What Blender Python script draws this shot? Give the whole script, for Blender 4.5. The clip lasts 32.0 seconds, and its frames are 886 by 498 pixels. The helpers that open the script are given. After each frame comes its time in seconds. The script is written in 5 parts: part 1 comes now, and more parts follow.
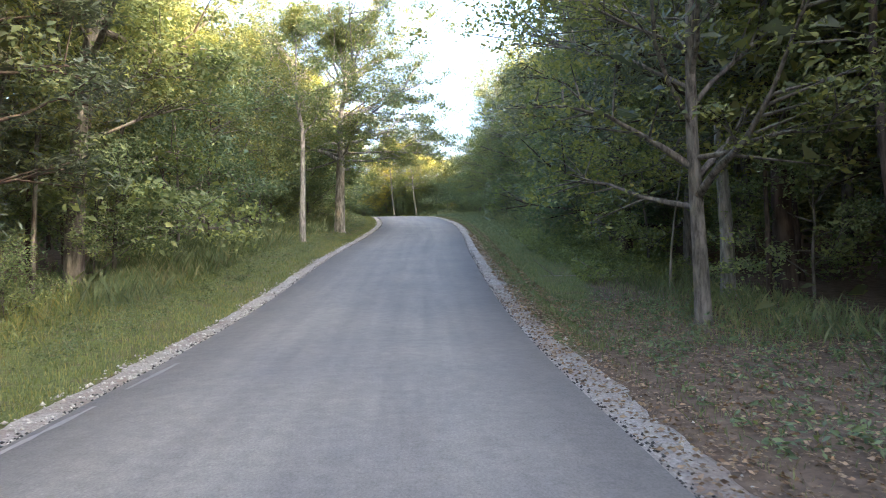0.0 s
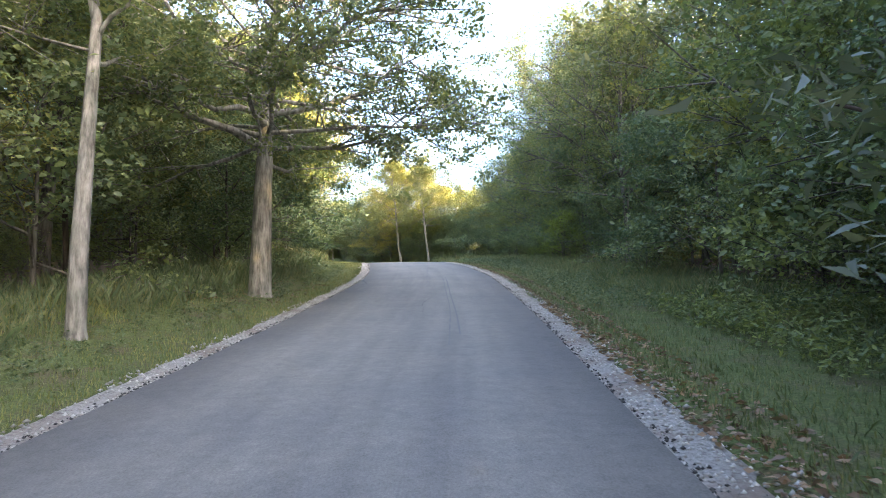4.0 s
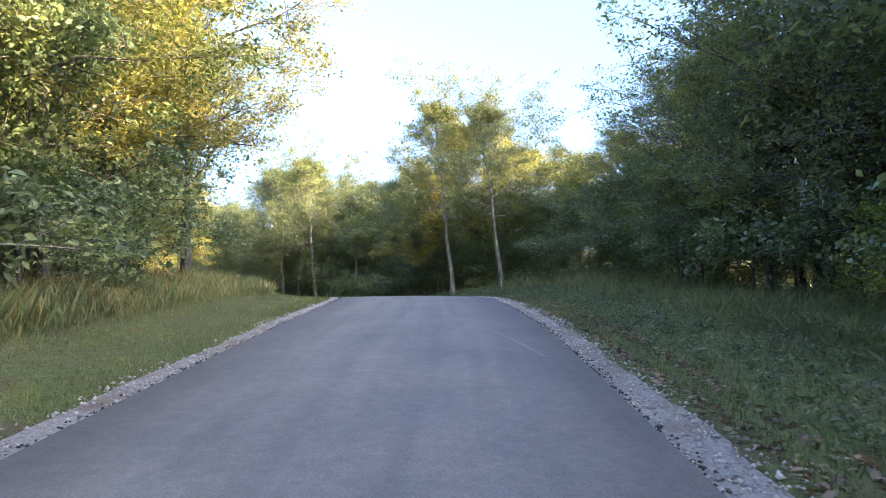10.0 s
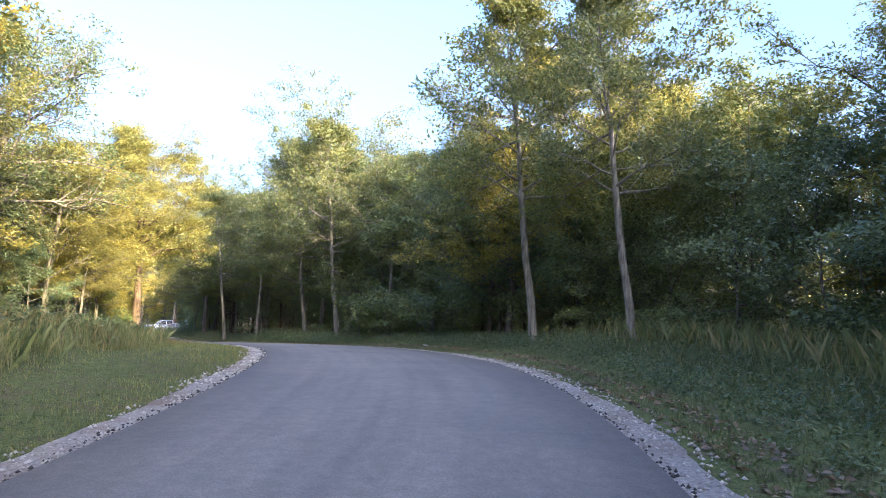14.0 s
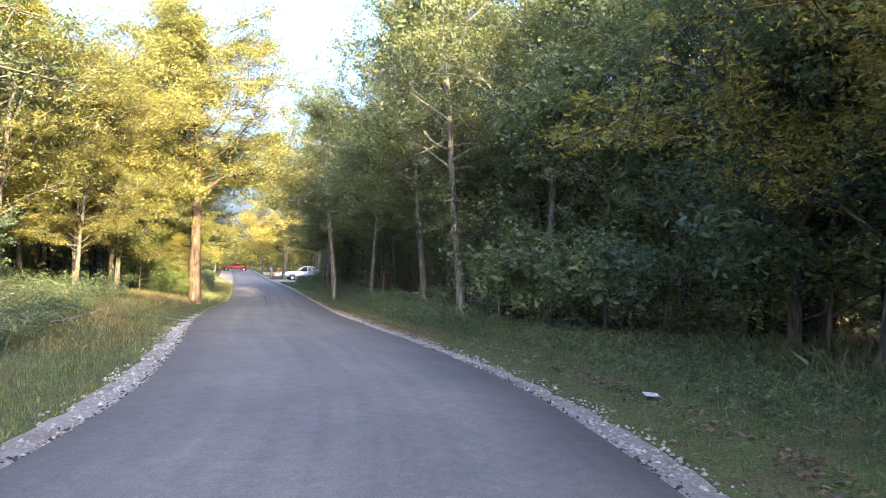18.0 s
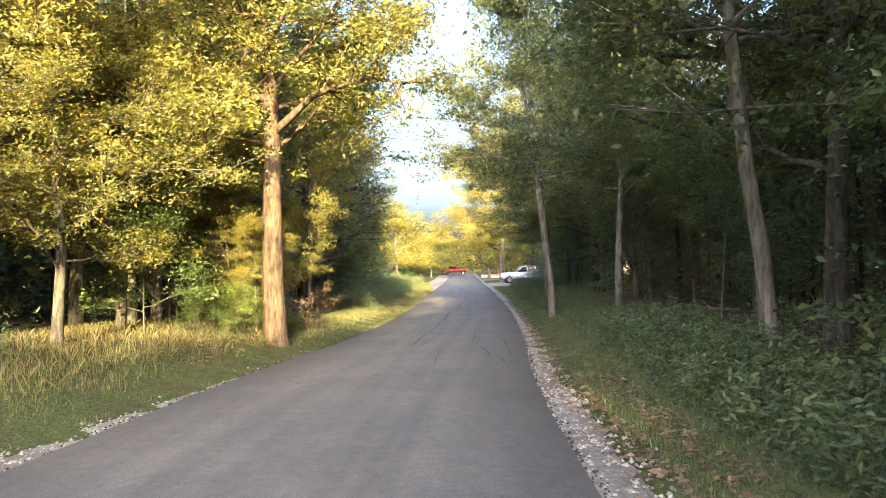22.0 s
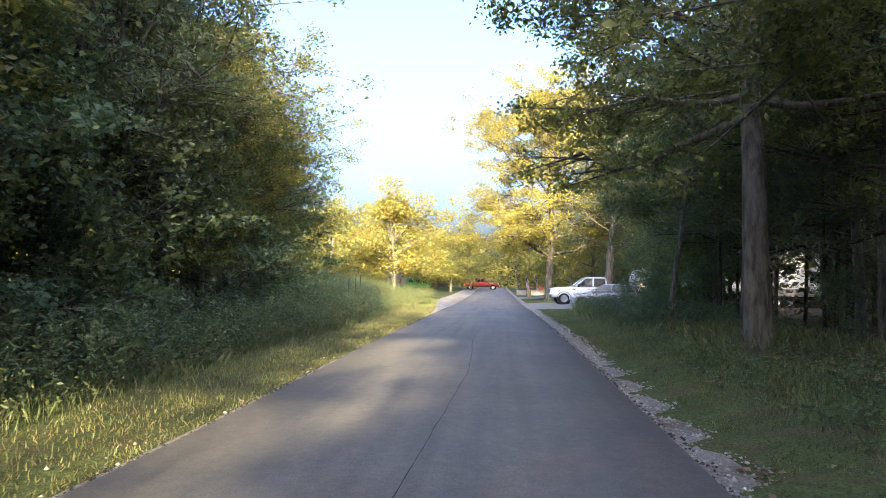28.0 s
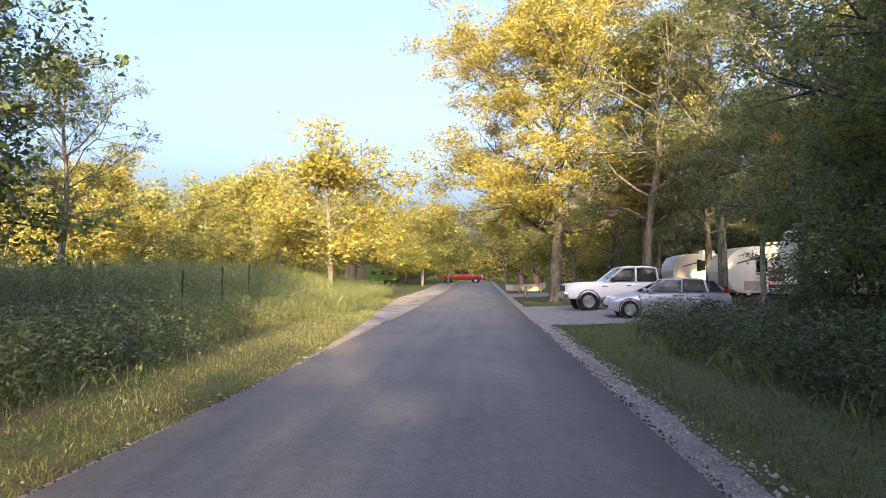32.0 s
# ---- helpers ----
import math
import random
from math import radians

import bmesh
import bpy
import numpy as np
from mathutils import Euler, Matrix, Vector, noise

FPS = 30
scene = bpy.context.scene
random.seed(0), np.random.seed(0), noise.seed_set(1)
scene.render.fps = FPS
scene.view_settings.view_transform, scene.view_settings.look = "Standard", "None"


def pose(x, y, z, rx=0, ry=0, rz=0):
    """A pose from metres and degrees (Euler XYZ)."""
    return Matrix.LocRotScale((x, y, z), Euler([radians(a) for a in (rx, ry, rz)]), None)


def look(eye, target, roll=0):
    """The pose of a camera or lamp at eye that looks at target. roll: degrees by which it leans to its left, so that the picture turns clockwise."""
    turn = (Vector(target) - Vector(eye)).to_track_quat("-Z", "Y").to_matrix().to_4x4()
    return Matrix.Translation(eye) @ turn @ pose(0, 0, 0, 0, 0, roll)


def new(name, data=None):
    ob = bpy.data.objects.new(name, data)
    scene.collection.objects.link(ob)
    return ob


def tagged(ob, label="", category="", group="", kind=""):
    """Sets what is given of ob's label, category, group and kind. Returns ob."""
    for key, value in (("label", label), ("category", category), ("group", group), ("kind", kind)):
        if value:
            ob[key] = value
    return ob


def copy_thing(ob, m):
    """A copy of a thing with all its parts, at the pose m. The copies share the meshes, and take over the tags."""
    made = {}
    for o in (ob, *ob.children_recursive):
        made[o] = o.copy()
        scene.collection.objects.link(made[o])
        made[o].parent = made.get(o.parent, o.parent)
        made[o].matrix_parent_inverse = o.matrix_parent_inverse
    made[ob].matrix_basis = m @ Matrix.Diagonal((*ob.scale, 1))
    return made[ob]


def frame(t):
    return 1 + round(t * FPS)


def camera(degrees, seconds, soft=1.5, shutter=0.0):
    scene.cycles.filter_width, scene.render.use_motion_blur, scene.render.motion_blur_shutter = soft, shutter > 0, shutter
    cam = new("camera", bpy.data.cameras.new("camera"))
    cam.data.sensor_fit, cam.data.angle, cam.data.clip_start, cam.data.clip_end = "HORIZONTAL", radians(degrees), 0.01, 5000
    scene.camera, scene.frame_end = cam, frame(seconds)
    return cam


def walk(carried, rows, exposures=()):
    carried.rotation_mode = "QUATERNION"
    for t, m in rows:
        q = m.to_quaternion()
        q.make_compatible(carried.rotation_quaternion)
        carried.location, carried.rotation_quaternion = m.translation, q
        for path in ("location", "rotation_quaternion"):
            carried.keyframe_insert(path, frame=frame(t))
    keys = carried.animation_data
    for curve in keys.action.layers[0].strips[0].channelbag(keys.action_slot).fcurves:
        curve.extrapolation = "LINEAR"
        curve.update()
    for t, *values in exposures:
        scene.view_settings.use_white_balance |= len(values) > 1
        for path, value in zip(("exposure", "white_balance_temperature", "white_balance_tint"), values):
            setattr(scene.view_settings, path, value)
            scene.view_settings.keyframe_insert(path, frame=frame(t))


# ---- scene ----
cam = camera(64.3, 32.0, 0.75, 0.1)
METRES, EYE, TILT, LEAN, TURN = 150.0, 1.5, 2.9, 1.3, 0.0
ROWS = [
    (0.0, 0.0, 0.0, 0.0, -0.0, 0.0, -0.0),
    (0.5, -0.0005, 0.0179, -0.0, 0.03, 0.46, -0.22),
    (1.0, -0.0012, 0.0356, 0.0002, 0.29, 0.71, -0.6),
    (1.5, -0.0018, 0.053, 0.0008, 0.49, 0.78, -0.71),
    (2.0, -0.0023, 0.0704, 0.0015, 0.78, 1.07, -0.51),
    (2.5, -0.0027, 0.0874, 0.0024, 1.07, 1.66, -0.21),
    (4.5, -0.0035, 0.152, 0.0079, 1.22, 3.91, 0.02),
    (5.0, -0.0036, 0.1676, 0.0092, 1.18, 3.86, -0.06),
    (5.5, -0.0037, 0.1835, 0.0105, 0.87, 3.85, -0.29),
    (6.0, -0.0038, 0.1999, 0.0119, 0.46, 3.71, -0.65),
    (6.5, -0.0039, 0.2159, 0.0132, 0.34, 3.54, -0.96),
    (7.0, -0.004, 0.2333, 0.0145, 0.67, 3.39, -1.06),
    (7.5, -0.004, 0.2505, 0.0157, 1.1, 3.86, -0.97),
    (8.0, -0.0041, 0.2675, 0.0172, 2.15, 3.95, -0.62),
    (8.5, -0.0045, 0.2851, 0.0186, 3.75, 3.54, -0.26),
    (9.0, -0.0051, 0.302, 0.02, 5.28, 3.33, -0.06),
    (9.5, -0.0059, 0.3188, 0.0213, 6.84, 3.44, 0.16),
    (10.0, -0.0069, 0.3355, 0.0228, 8.24, 3.68, 0.01),
    (10.5, -0.0084, 0.3511, 0.0241, 9.06, 4.0, -0.5),
    (11.0, -0.0101, 0.3665, 0.0254, 9.63, 4.05, -1.21),
    (11.5, -0.0118, 0.3819, 0.0266, 10.44, 3.99, -1.76),
    (12.0, -0.0137, 0.3965, 0.0277, 11.24, 4.2, -1.96),
    (12.5, -0.0157, 0.4102, 0.0287, 12.09, 4.27, -1.8),
    (13.0, -0.0176, 0.4242, 0.0296, 12.85, 4.18, -1.57),
    (13.5, -0.0196, 0.4375, 0.0302, 13.69, 4.02, -1.61),
    (15.5, -0.031, 0.4895, 0.0321, 18.99, 1.79, -2.28),
    (16.0, -0.0352, 0.5028, 0.0322, 20.62, 0.85, -2.29),
    (16.5, -0.0398, 0.5157, 0.0322, 22.39, -0.02, -2.12),
    (17.0, -0.0449, 0.5283, 0.032, 24.18, -0.62, -2.01),
    (17.5, -0.0504, 0.5412, 0.0317, 26.0, -1.03, -1.81),
    (18.0, -0.0564, 0.5538, 0.0311, 28.18, -1.3, -1.65),
    (18.5, -0.0632, 0.5666, 0.0304, 30.78, -1.41, -1.3),
    (19.0, -0.0702, 0.579, 0.0297, 33.69, -1.33, -0.93),
    (19.5, -0.078, 0.5915, 0.0288, 36.43, -1.22, -0.49),
    (20.0, -0.0861, 0.6032, 0.0281, 38.63, -1.2, -0.12),
    (20.5, -0.0948, 0.6151, 0.0272, 40.59, -1.2, 0.31),
    (21.0, -0.1047, 0.6274, 0.0262, 42.57, -1.22, 0.83),
    (21.5, -0.1138, 0.6382, 0.0253, 44.64, -1.27, 1.46),
    (22.0, -0.1242, 0.6494, 0.0243, 46.48, -1.31, 2.16),
    (22.5, -0.1351, 0.6611, 0.0232, 47.93, -1.35, 2.68),
    (23.0, -0.1454, 0.672, 0.022, 48.63, -1.38, 2.83),
    (23.5, -0.1567, 0.6835, 0.0211, 48.89, -1.47, 2.39),
    (24.0, -0.1681, 0.6949, 0.0199, 49.1, -1.42, 1.87),
    (24.5, -0.1792, 0.7062, 0.0188, 49.27, -1.39, 1.43),
    (25.0, -0.1904, 0.7176, 0.0175, 49.31, -1.39, 1.31),
    (25.5, -0.202, 0.7293, 0.0163, 49.26, -1.19, 1.12),
    (27.5, -0.2467, 0.7754, 0.0121, 49.3, -0.23, 0.55),
    (28.0, -0.2581, 0.787, 0.0112, 49.19, 0.02, 0.43),
    (28.5, -0.2696, 0.7988, 0.0104, 48.78, 0.08, 0.33),
    (29.0, -0.2813, 0.8108, 0.0094, 48.25, -0.05, 0.29),
    (29.5, -0.2922, 0.8221, 0.0085, 47.75, -0.23, 0.12),
    (30.0, -0.3036, 0.8337, 0.0076, 47.3, -0.48, 0.2),
    (30.5, -0.3145, 0.845, 0.007, 46.92, -0.61, 0.28),
    (31.0, -0.3256, 0.8561, 0.0065, 46.9, -0.71, 0.41),
    (31.5, -0.3364, 0.8669, 0.0059, 47.34, -0.8, 0.46),
    (32.0, -0.3476, 0.8778, 0.0054, 47.9, -0.67, 0.49),
]
EXPOSURES = [(0.0, 3.70, 5800, 15), (2.5, 3.70, 5750, 15), (5.0, 3.60, 5600, 15), (7.0, 3.40, 5300, 17), (9.0, 3.05, 5050, 19), (13.0, 2.70, 5000, 23), (16.0, 2.60, 4850, 24), (18.0, 2.80, 4900, 22), (20.0, 2.72, 5000, 20), (23.0, 2.90, 5450, 15), (25.0, 2.80, 5250, 13), (28.0, 2.50, 4950, 19), (30.0, 2.32, 5200, 23), (32.0, 2.05, 5350, 25)]
walk(cam, [(t, pose(0, 0, EYE, TILT, LEAN, TURN) @ pose(METRES * x, METRES * y, METRES * z, 90 + pitch, roll, yaw)) for t, x, y, z, yaw, pitch, roll in ROWS], EXPOSURES)

# ---- light ----
SUN_ELEV = 14.5
SUN_DIR = Vector((0.755, -0.656, 0)).normalized()      # level direction towards the sun
sky = bpy.data.worlds.new("sky")
sky.use_nodes = True
scene.world = sky
nt = sky.node_tree
tex = nt.nodes.new("ShaderNodeTexSky")
tex.sky_type = "NISHITA"
tex.sun_disc = False
tex.sun_elevation = radians(SUN_ELEV)
tex.sun_rotation = math.atan2(SUN_DIR.x, SUN_DIR.y)
tex.air_density, tex.dust_density, tex.ozone_density = 1.0, 9.0, 1.0
nt.nodes["Background"].inputs["Strength"].default_value = 0.15
nt.links.new(tex.outputs["Color"], nt.nodes["Background"].inputs["Color"])
sun_data = bpy.data.lights.new("sun", "SUN")
sun_data.energy, sun_data.angle, sun_data.color = 5.0, radians(0.6), (1.0, 0.71, 0.25)
sun = new("sun", sun_data)
ce = math.cos(radians(SUN_ELEV))
sun.matrix_world = look(Vector((SUN_DIR.x * ce, SUN_DIR.y * ce, math.sin(radians(SUN_ELEV)))) * 80, (0, 0, 0))


# ---- materials ----
def material(name, rough=0.8, metal=0.0, spec=0.3):
    m = bpy.data.materials.new(name)
    m.use_nodes = True
    b = m.node_tree.nodes["Principled BSDF"]
    b.inputs["Roughness"].default_value, b.inputs["Metallic"].default_value = rough, metal
    b.inputs["Specular IOR Level"].default_value = spec
    return m, m.node_tree, b


def node(tree, kind, **inputs):
    n = tree.nodes.new(kind)
    for k, v in inputs.items():
        n.inputs[k.replace("_", " ")].default_value = v
    return n


def noise_tex(tree, scale, detail=4.0, rough=0.6, stretch=None, space="Object"):
    co = tree.nodes.new("ShaderNodeTexCoord")
    n = node(tree, "ShaderNodeTexNoise", Scale=scale, Detail=detail, Roughness=rough)
    if stretch:
        mp = tree.nodes.new("ShaderNodeMapping")
        mp.inputs["Scale"].default_value = stretch
        tree.links.new(co.outputs[space], mp.inputs["Vector"])
        tree.links.new(mp.outputs["Vector"], n.inputs["Vector"])
    else:
        tree.links.new(co.outputs[space], n.inputs["Vector"])
    return n.outputs["Fac"]


def ramp(tree, fac, stops):
    r = tree.nodes.new("ShaderNodeValToRGB")
    els = r.color_ramp.elements
    while len(els) < len(stops):
        els.new(0.5)
    for e, (p, c) in zip(els, stops):
        e.position, e.color = p, (*c, 1)
    tree.links.new(fac, r.inputs["Fac"])
    return r.outputs["Color"]


def mixed(tree, fac, a, b, how="MIX"):
    m = tree.nodes.new("ShaderNodeMix")
    m.data_type, m.blend_type = "RGBA", how
    for sock, v in ((m.inputs[0], fac), (m.inputs[6], a), (m.inputs[7], b)):
        if isinstance(v, (int, float)):
            sock.default_value = v
        elif isinstance(v, tuple):
            sock.default_value = (*v, 1)
        else:
            tree.links.new(v, sock)
    return m.outputs[2]


def bump(tree, bsdf, height, strength=0.4, dist=0.02):
    b = node(tree, "ShaderNodeBump", Strength=strength, Distance=dist)
    tree.links.new(height, b.inputs["Height"])
    tree.links.new(b.outputs["Normal"], bsdf.inputs["Normal"])


def simple(name, color, rough=0.5, metal=0.0, spec=0.5, var=0.12, scale=8.0):
    m, t, b = material(name, rough, metal, spec)
    dark = tuple(c * (1 - var) for c in color)
    t.links.new(ramp(t, noise_tex(t, scale), [(0.35, dark), (0.65, color)]), b.inputs["Base Color"])
    return m


def leaf_material(name, low, mid, high, trans=0.35, tint=0.25):
    """Leaves: each its own shade, each plant a shade of its own, some light let through."""
    m, t, b = material(name, 0.5, 0.0, 0.65)
    geo, info = t.nodes.new("ShaderNodeNewGeometry"), t.nodes.new("ShaderNodeObjectInfo")
    c = ramp(t, geo.outputs["Random Per Island"], [(0.0, low), (0.55, mid), (1.0, high)])
    plant = ramp(t, info.outputs["Random"], [(0.0, (0.72, 0.80, 0.85)), (0.5, (1, 1, 1)), (1.0, (1.22, 1.12, 0.8))])
    c = mixed(t, 1.0, c, plant, "MULTIPLY")
    clump = ramp(t, noise_tex(t, 0.55, 2.0), [(0.3, (0.7, 0.75, 0.75)), (0.7, (1.15, 1.1, 1.0))])
    c = mixed(t, 1.0, c, clump, "MULTIPLY")
    t.links.new(c, b.inputs["Base Color"])
    tr = t.nodes.new("ShaderNodeBsdfTranslucent")
    t.links.new(mixed(t, 1.0, c, (1.25, 1.15, 0.6), "MULTIPLY"), tr.inputs["Color"])
    mx = t.nodes.new("ShaderNodeMixShader")
    mx.inputs[0].default_value = trans
    out = t.nodes["Material Output"]
    t.links.new(b.outputs[0], mx.inputs[1])
    t.links.new(tr.outputs[0], mx.inputs[2])
    t.links.new(mx.outputs[0], out.inputs["Surface"])
    return m


def bark_material(name, dark, pale):
    m, t, b = material(name, 0.9, 0, 0.15)
    fine = noise_tex(t, 9.0, 6.0, 0.65, (1, 1, 0.22))
    broad = noise_tex(t, 1.6, 3.0)
    c = ramp(t, fine, [(0.36, dark), (0.62, pale)])
    c = mixed(t, 1.0, c, ramp(t, broad, [(0.3, (0.65, 0.68, 0.62)), (0.7, (1.1, 1.08, 1.05))]), "MULTIPLY")
    t.links.new(c, b.inputs["Base Color"])
    bump(t, b, fine, 0.9, 0.03)
    return m


LEAF_OAK = leaf_material("oak leaf", (0.112, 0.150, 0.080), (0.188, 0.226, 0.106), (0.275, 0.288, 0.120), 0.55)
# oak green pushed to yellow: low sunlight put into the leaf colour
LEAF_SUNLIT = leaf_material("leaf tinted for low sun", (0.150, 0.175, 0.052), (0.285, 0.275, 0.064), (0.410, 0.360, 0.080), 0.48)
LEAF_DARK = leaf_material("cedar needle", (0.072, 0.098, 0.074), (0.122, 0.150, 0.102), (0.180, 0.200, 0.115), 0.3)
LEAF_UNDER = leaf_material("understory leaf", (0.106, 0.158, 0.094), (0.172, 0.230, 0.122), (0.245, 0.298, 0.136), 0.42)
LEAF_BROWN = leaf_material("dry leaf", (0.135, 0.085, 0.055), (0.26, 0.165, 0.10), (0.40, 0.28, 0.18), 0.2)
# darker than the oak leaf, used for growth set back from the road
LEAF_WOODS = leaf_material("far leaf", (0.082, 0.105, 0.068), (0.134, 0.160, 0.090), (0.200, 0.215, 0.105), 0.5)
GRASS = leaf_material("grass blade", (0.095, 0.132, 0.054), (0.148, 0.188, 0.076), (0.235, 0.232, 0.105), 0.3)
HAY = leaf_material("tall dry grass", (0.105, 0.118, 0.055), (0.175, 0.162, 0.082), (0.270, 0.22, 0.12), 0.3)
MEADOW = leaf_material("meadow grass", (0.105, 0.150, 0.058), (0.170, 0.205, 0.085), (0.30, 0.265, 0.145), 0.3)
LEAF_BRIGHT = leaf_material("bright young leaf", (0.115, 0.175, 0.055), (0.175, 0.250, 0.075), (0.250, 0.320, 0.095), 0.5)
WEED = leaf_material("weed leaf", (0.090, 0.138, 0.068), (0.142, 0.190, 0.088), (0.235, 0.25, 0.120), 0.3)
BARK = bark_material("oak bark", (0.070, 0.062, 0.055), (0.240, 0.215, 0.190))
BARK_PALE = bark_material("pale bark", (0.13, 0.12, 0.105), (0.36, 0.335, 0.30))
BARK_DARK = bark_material("cedar bark", (0.040, 0.030, 0.026), (0.12, 0.09, 0.075))
BARK_BROWN = bark_material("brown hickory bark", (0.060, 0.043, 0.034), (0.185, 0.135, 0.10))
DEADWOOD = bark_material("dead wood", (0.16, 0.14, 0.12), (0.36, 0.32, 0.28))

ASPHALT, t, b = material("asphalt", 0.82, 0, 0.35)
geo = t.nodes.new("ShaderNodeNewGeometry")
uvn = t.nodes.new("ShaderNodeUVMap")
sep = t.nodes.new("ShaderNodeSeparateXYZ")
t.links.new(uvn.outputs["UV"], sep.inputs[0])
fine = noise_tex(t, 55.0, 5.0, 0.7)
stain = noise_tex(t, 0.55, 4.0)
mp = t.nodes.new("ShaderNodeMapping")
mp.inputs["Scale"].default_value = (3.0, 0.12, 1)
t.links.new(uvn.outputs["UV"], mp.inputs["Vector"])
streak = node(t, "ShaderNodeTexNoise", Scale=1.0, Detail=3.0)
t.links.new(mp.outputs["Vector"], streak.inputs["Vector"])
c = ramp(t, fine, [(0.25, (0.116, 0.110, 0.100)), (0.75, (0.260, 0.246, 0.222))])
c = mixed(t, 1.0, c, ramp(t, stain, [(0.3, (0.84, 0.85, 0.88)), (0.7, (1.10, 1.08, 1.05))]), "MULTIPLY")
c = mixed(t, 1.0, c, ramp(t, noise_tex(t, 7.0, 5.0, 0.7), [(0.34, (0.88, 0.88, 0.88)), (0.66, (1.1, 1.1, 1.1))]), "MULTIPLY")
c = mixed(t, 1.0, c, ramp(t, streak.outputs["Fac"], [(0.32, (0.88, 0.88, 0.89)), (0.6, (1.07, 1.07, 1.06))]), "MULTIPLY")
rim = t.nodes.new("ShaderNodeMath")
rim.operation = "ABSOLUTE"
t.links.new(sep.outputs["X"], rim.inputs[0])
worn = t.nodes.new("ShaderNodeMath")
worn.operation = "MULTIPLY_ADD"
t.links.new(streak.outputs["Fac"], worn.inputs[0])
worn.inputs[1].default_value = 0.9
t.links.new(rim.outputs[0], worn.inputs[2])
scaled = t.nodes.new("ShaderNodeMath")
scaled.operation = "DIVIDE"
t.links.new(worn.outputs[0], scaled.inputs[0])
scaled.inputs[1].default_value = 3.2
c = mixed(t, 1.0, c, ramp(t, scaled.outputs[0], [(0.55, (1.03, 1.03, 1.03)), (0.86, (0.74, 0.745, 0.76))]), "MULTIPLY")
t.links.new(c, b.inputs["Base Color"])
bump(t, b, fine, 0.35, 0.006)

SHOULDER, t, b = material("gravel bed", 0.95, 0, 0.15)
fine = noise_tex(t, 26.0, 6.0, 0.75)
c = ramp(t, fine, [(0.3, (0.16, 0.145, 0.13)), (0.5, (0.32, 0.30, 0.275)), (0.7, (0.46, 0.44, 0.41))])
c = mixed(t, ramp(t, noise_tex(t, 0.9, 3.0), [(0.46, (0, 0, 0)), (0.70, (0.75, 0.75, 0.75))]), c, (0.18, 0.125, 0.085))
t.links.new(c, b.inputs["Base Color"])
bump(t, b, fine, 0.8, 0.03)

STONE, t, b = material("limestone chip", 0.9, 0, 0.2)
geo = t.nodes.new("ShaderNodeNewGeometry")
c = ramp(t, geo.outputs["Random Per Island"], [(0.0, (0.24, 0.22, 0.20)), (0.5, (0.40, 0.375, 0.34)), (1.0, (0.56, 0.535, 0.49))])
t.links.new(c, b.inputs["Base Color"])

SOIL, t, b = material("forest floor and turf", 0.95, 0, 0.1)
big, small = noise_tex(t, 0.35, 4.0), noise_tex(t, 6.0, 6.0, 0.7)
turf = ramp(t, small, [(0.3, (0.07, 0.090, 0.032)), (0.7, (0.14, 0.155, 0.06))])
turf = mixed(t, ramp(t, noise_tex(t, 1.7, 5.0, 0.7), [(0.48, (0, 0, 0)), (0.66, (0.8, 0.8, 0.8))]), turf, (0.125, 0.098, 0.062))
turf = mixed(t, 1.0, turf, ramp(t, noise_tex(t, 34.0, 3.0, 0.7), [(0.35, (0.55, 0.58, 0.55)), (0.65, (1.35, 1.35, 1.3))]), "MULTIPLY")
litter = ramp(t, small, [(0.3, (0.060, 0.046, 0.036)), (0.55, (0.135, 0.10, 0.072)), (0.75, (0.22, 0.165, 0.115))])
col = t.nodes.new("ShaderNodeVertexColor")
col.layer_name = "cover"
f = mixed(t, 0.35, col.outputs["Color"], big, "OVERLAY")
c = mixed(t, ramp(t, f, [(0.42, (0, 0, 0)), (0.58, (1, 1, 1))]), litter, turf)
t.links.new(c, b.inputs["Base Color"])
bump(t, b, small, 0.7, 0.05)

TYRE = simple("faint tyre scoring", (0.15, 0.15, 0.152), 0.8, 0, 0.3)
CRACK = simple("crack filler", (0.055, 0.055, 0.057), 0.9, 0, 0.2)
SCUFF = simple("worn pale mark", (0.24, 0.235, 0.225), 0.9, 0, 0.2)
CONCRETE = simple("pale concrete pad", (0.30, 0.285, 0.265), 0.9, 0, 0.2, 0.25, 3.0)
WHITE_PAINT = simple("white car paint", (0.72, 0.73, 0.74), 0.25, 0, 0.5, 0.04)
SILVER_PAINT = simple("silver car paint", (0.42, 0.45, 0.49), 0.3, 0.35, 0.5, 0.06)
RED_PAINT = simple("red car paint", (0.55, 0.035, 0.03), 0.3, 0, 0.5, 0.06)
DARK_PLASTIC = simple("dark plastic", (0.022, 0.022, 0.024), 0.55, 0, 0.4)
RUBBER = simple("tyre rubber", (0.018, 0.018, 0.019), 0.85, 0, 0.3)
ALLOY = simple("alloy rim", (0.55, 0.56, 0.58), 0.35, 0.85)
CHROME = simple("chrome", (0.62, 0.63, 0.65), 0.18, 1.0)
GLASS_DARK, t, b = material("tinted window glass", 0.06, 0, 0.6)
b.inputs["Base Color"].default_value = (0.012, 0.016, 0.018, 1)
LAMP_GLASS, t, b = material("headlight lens", 0.12, 0, 0.6)
b.inputs["Base Color"].default_value = (0.62, 0.64, 0.66, 1)
TAIL_RED, t, b = material("tail light lens", 0.15, 0, 0.6)
b.inputs["Base Color"].default_value = (0.30, 0.012, 0.012, 1)
AMBER, t, b = material("amber lens", 0.2, 0, 0.6)
b.inputs["Base Color"].default_value = (0.7, 0.25, 0.03, 1)
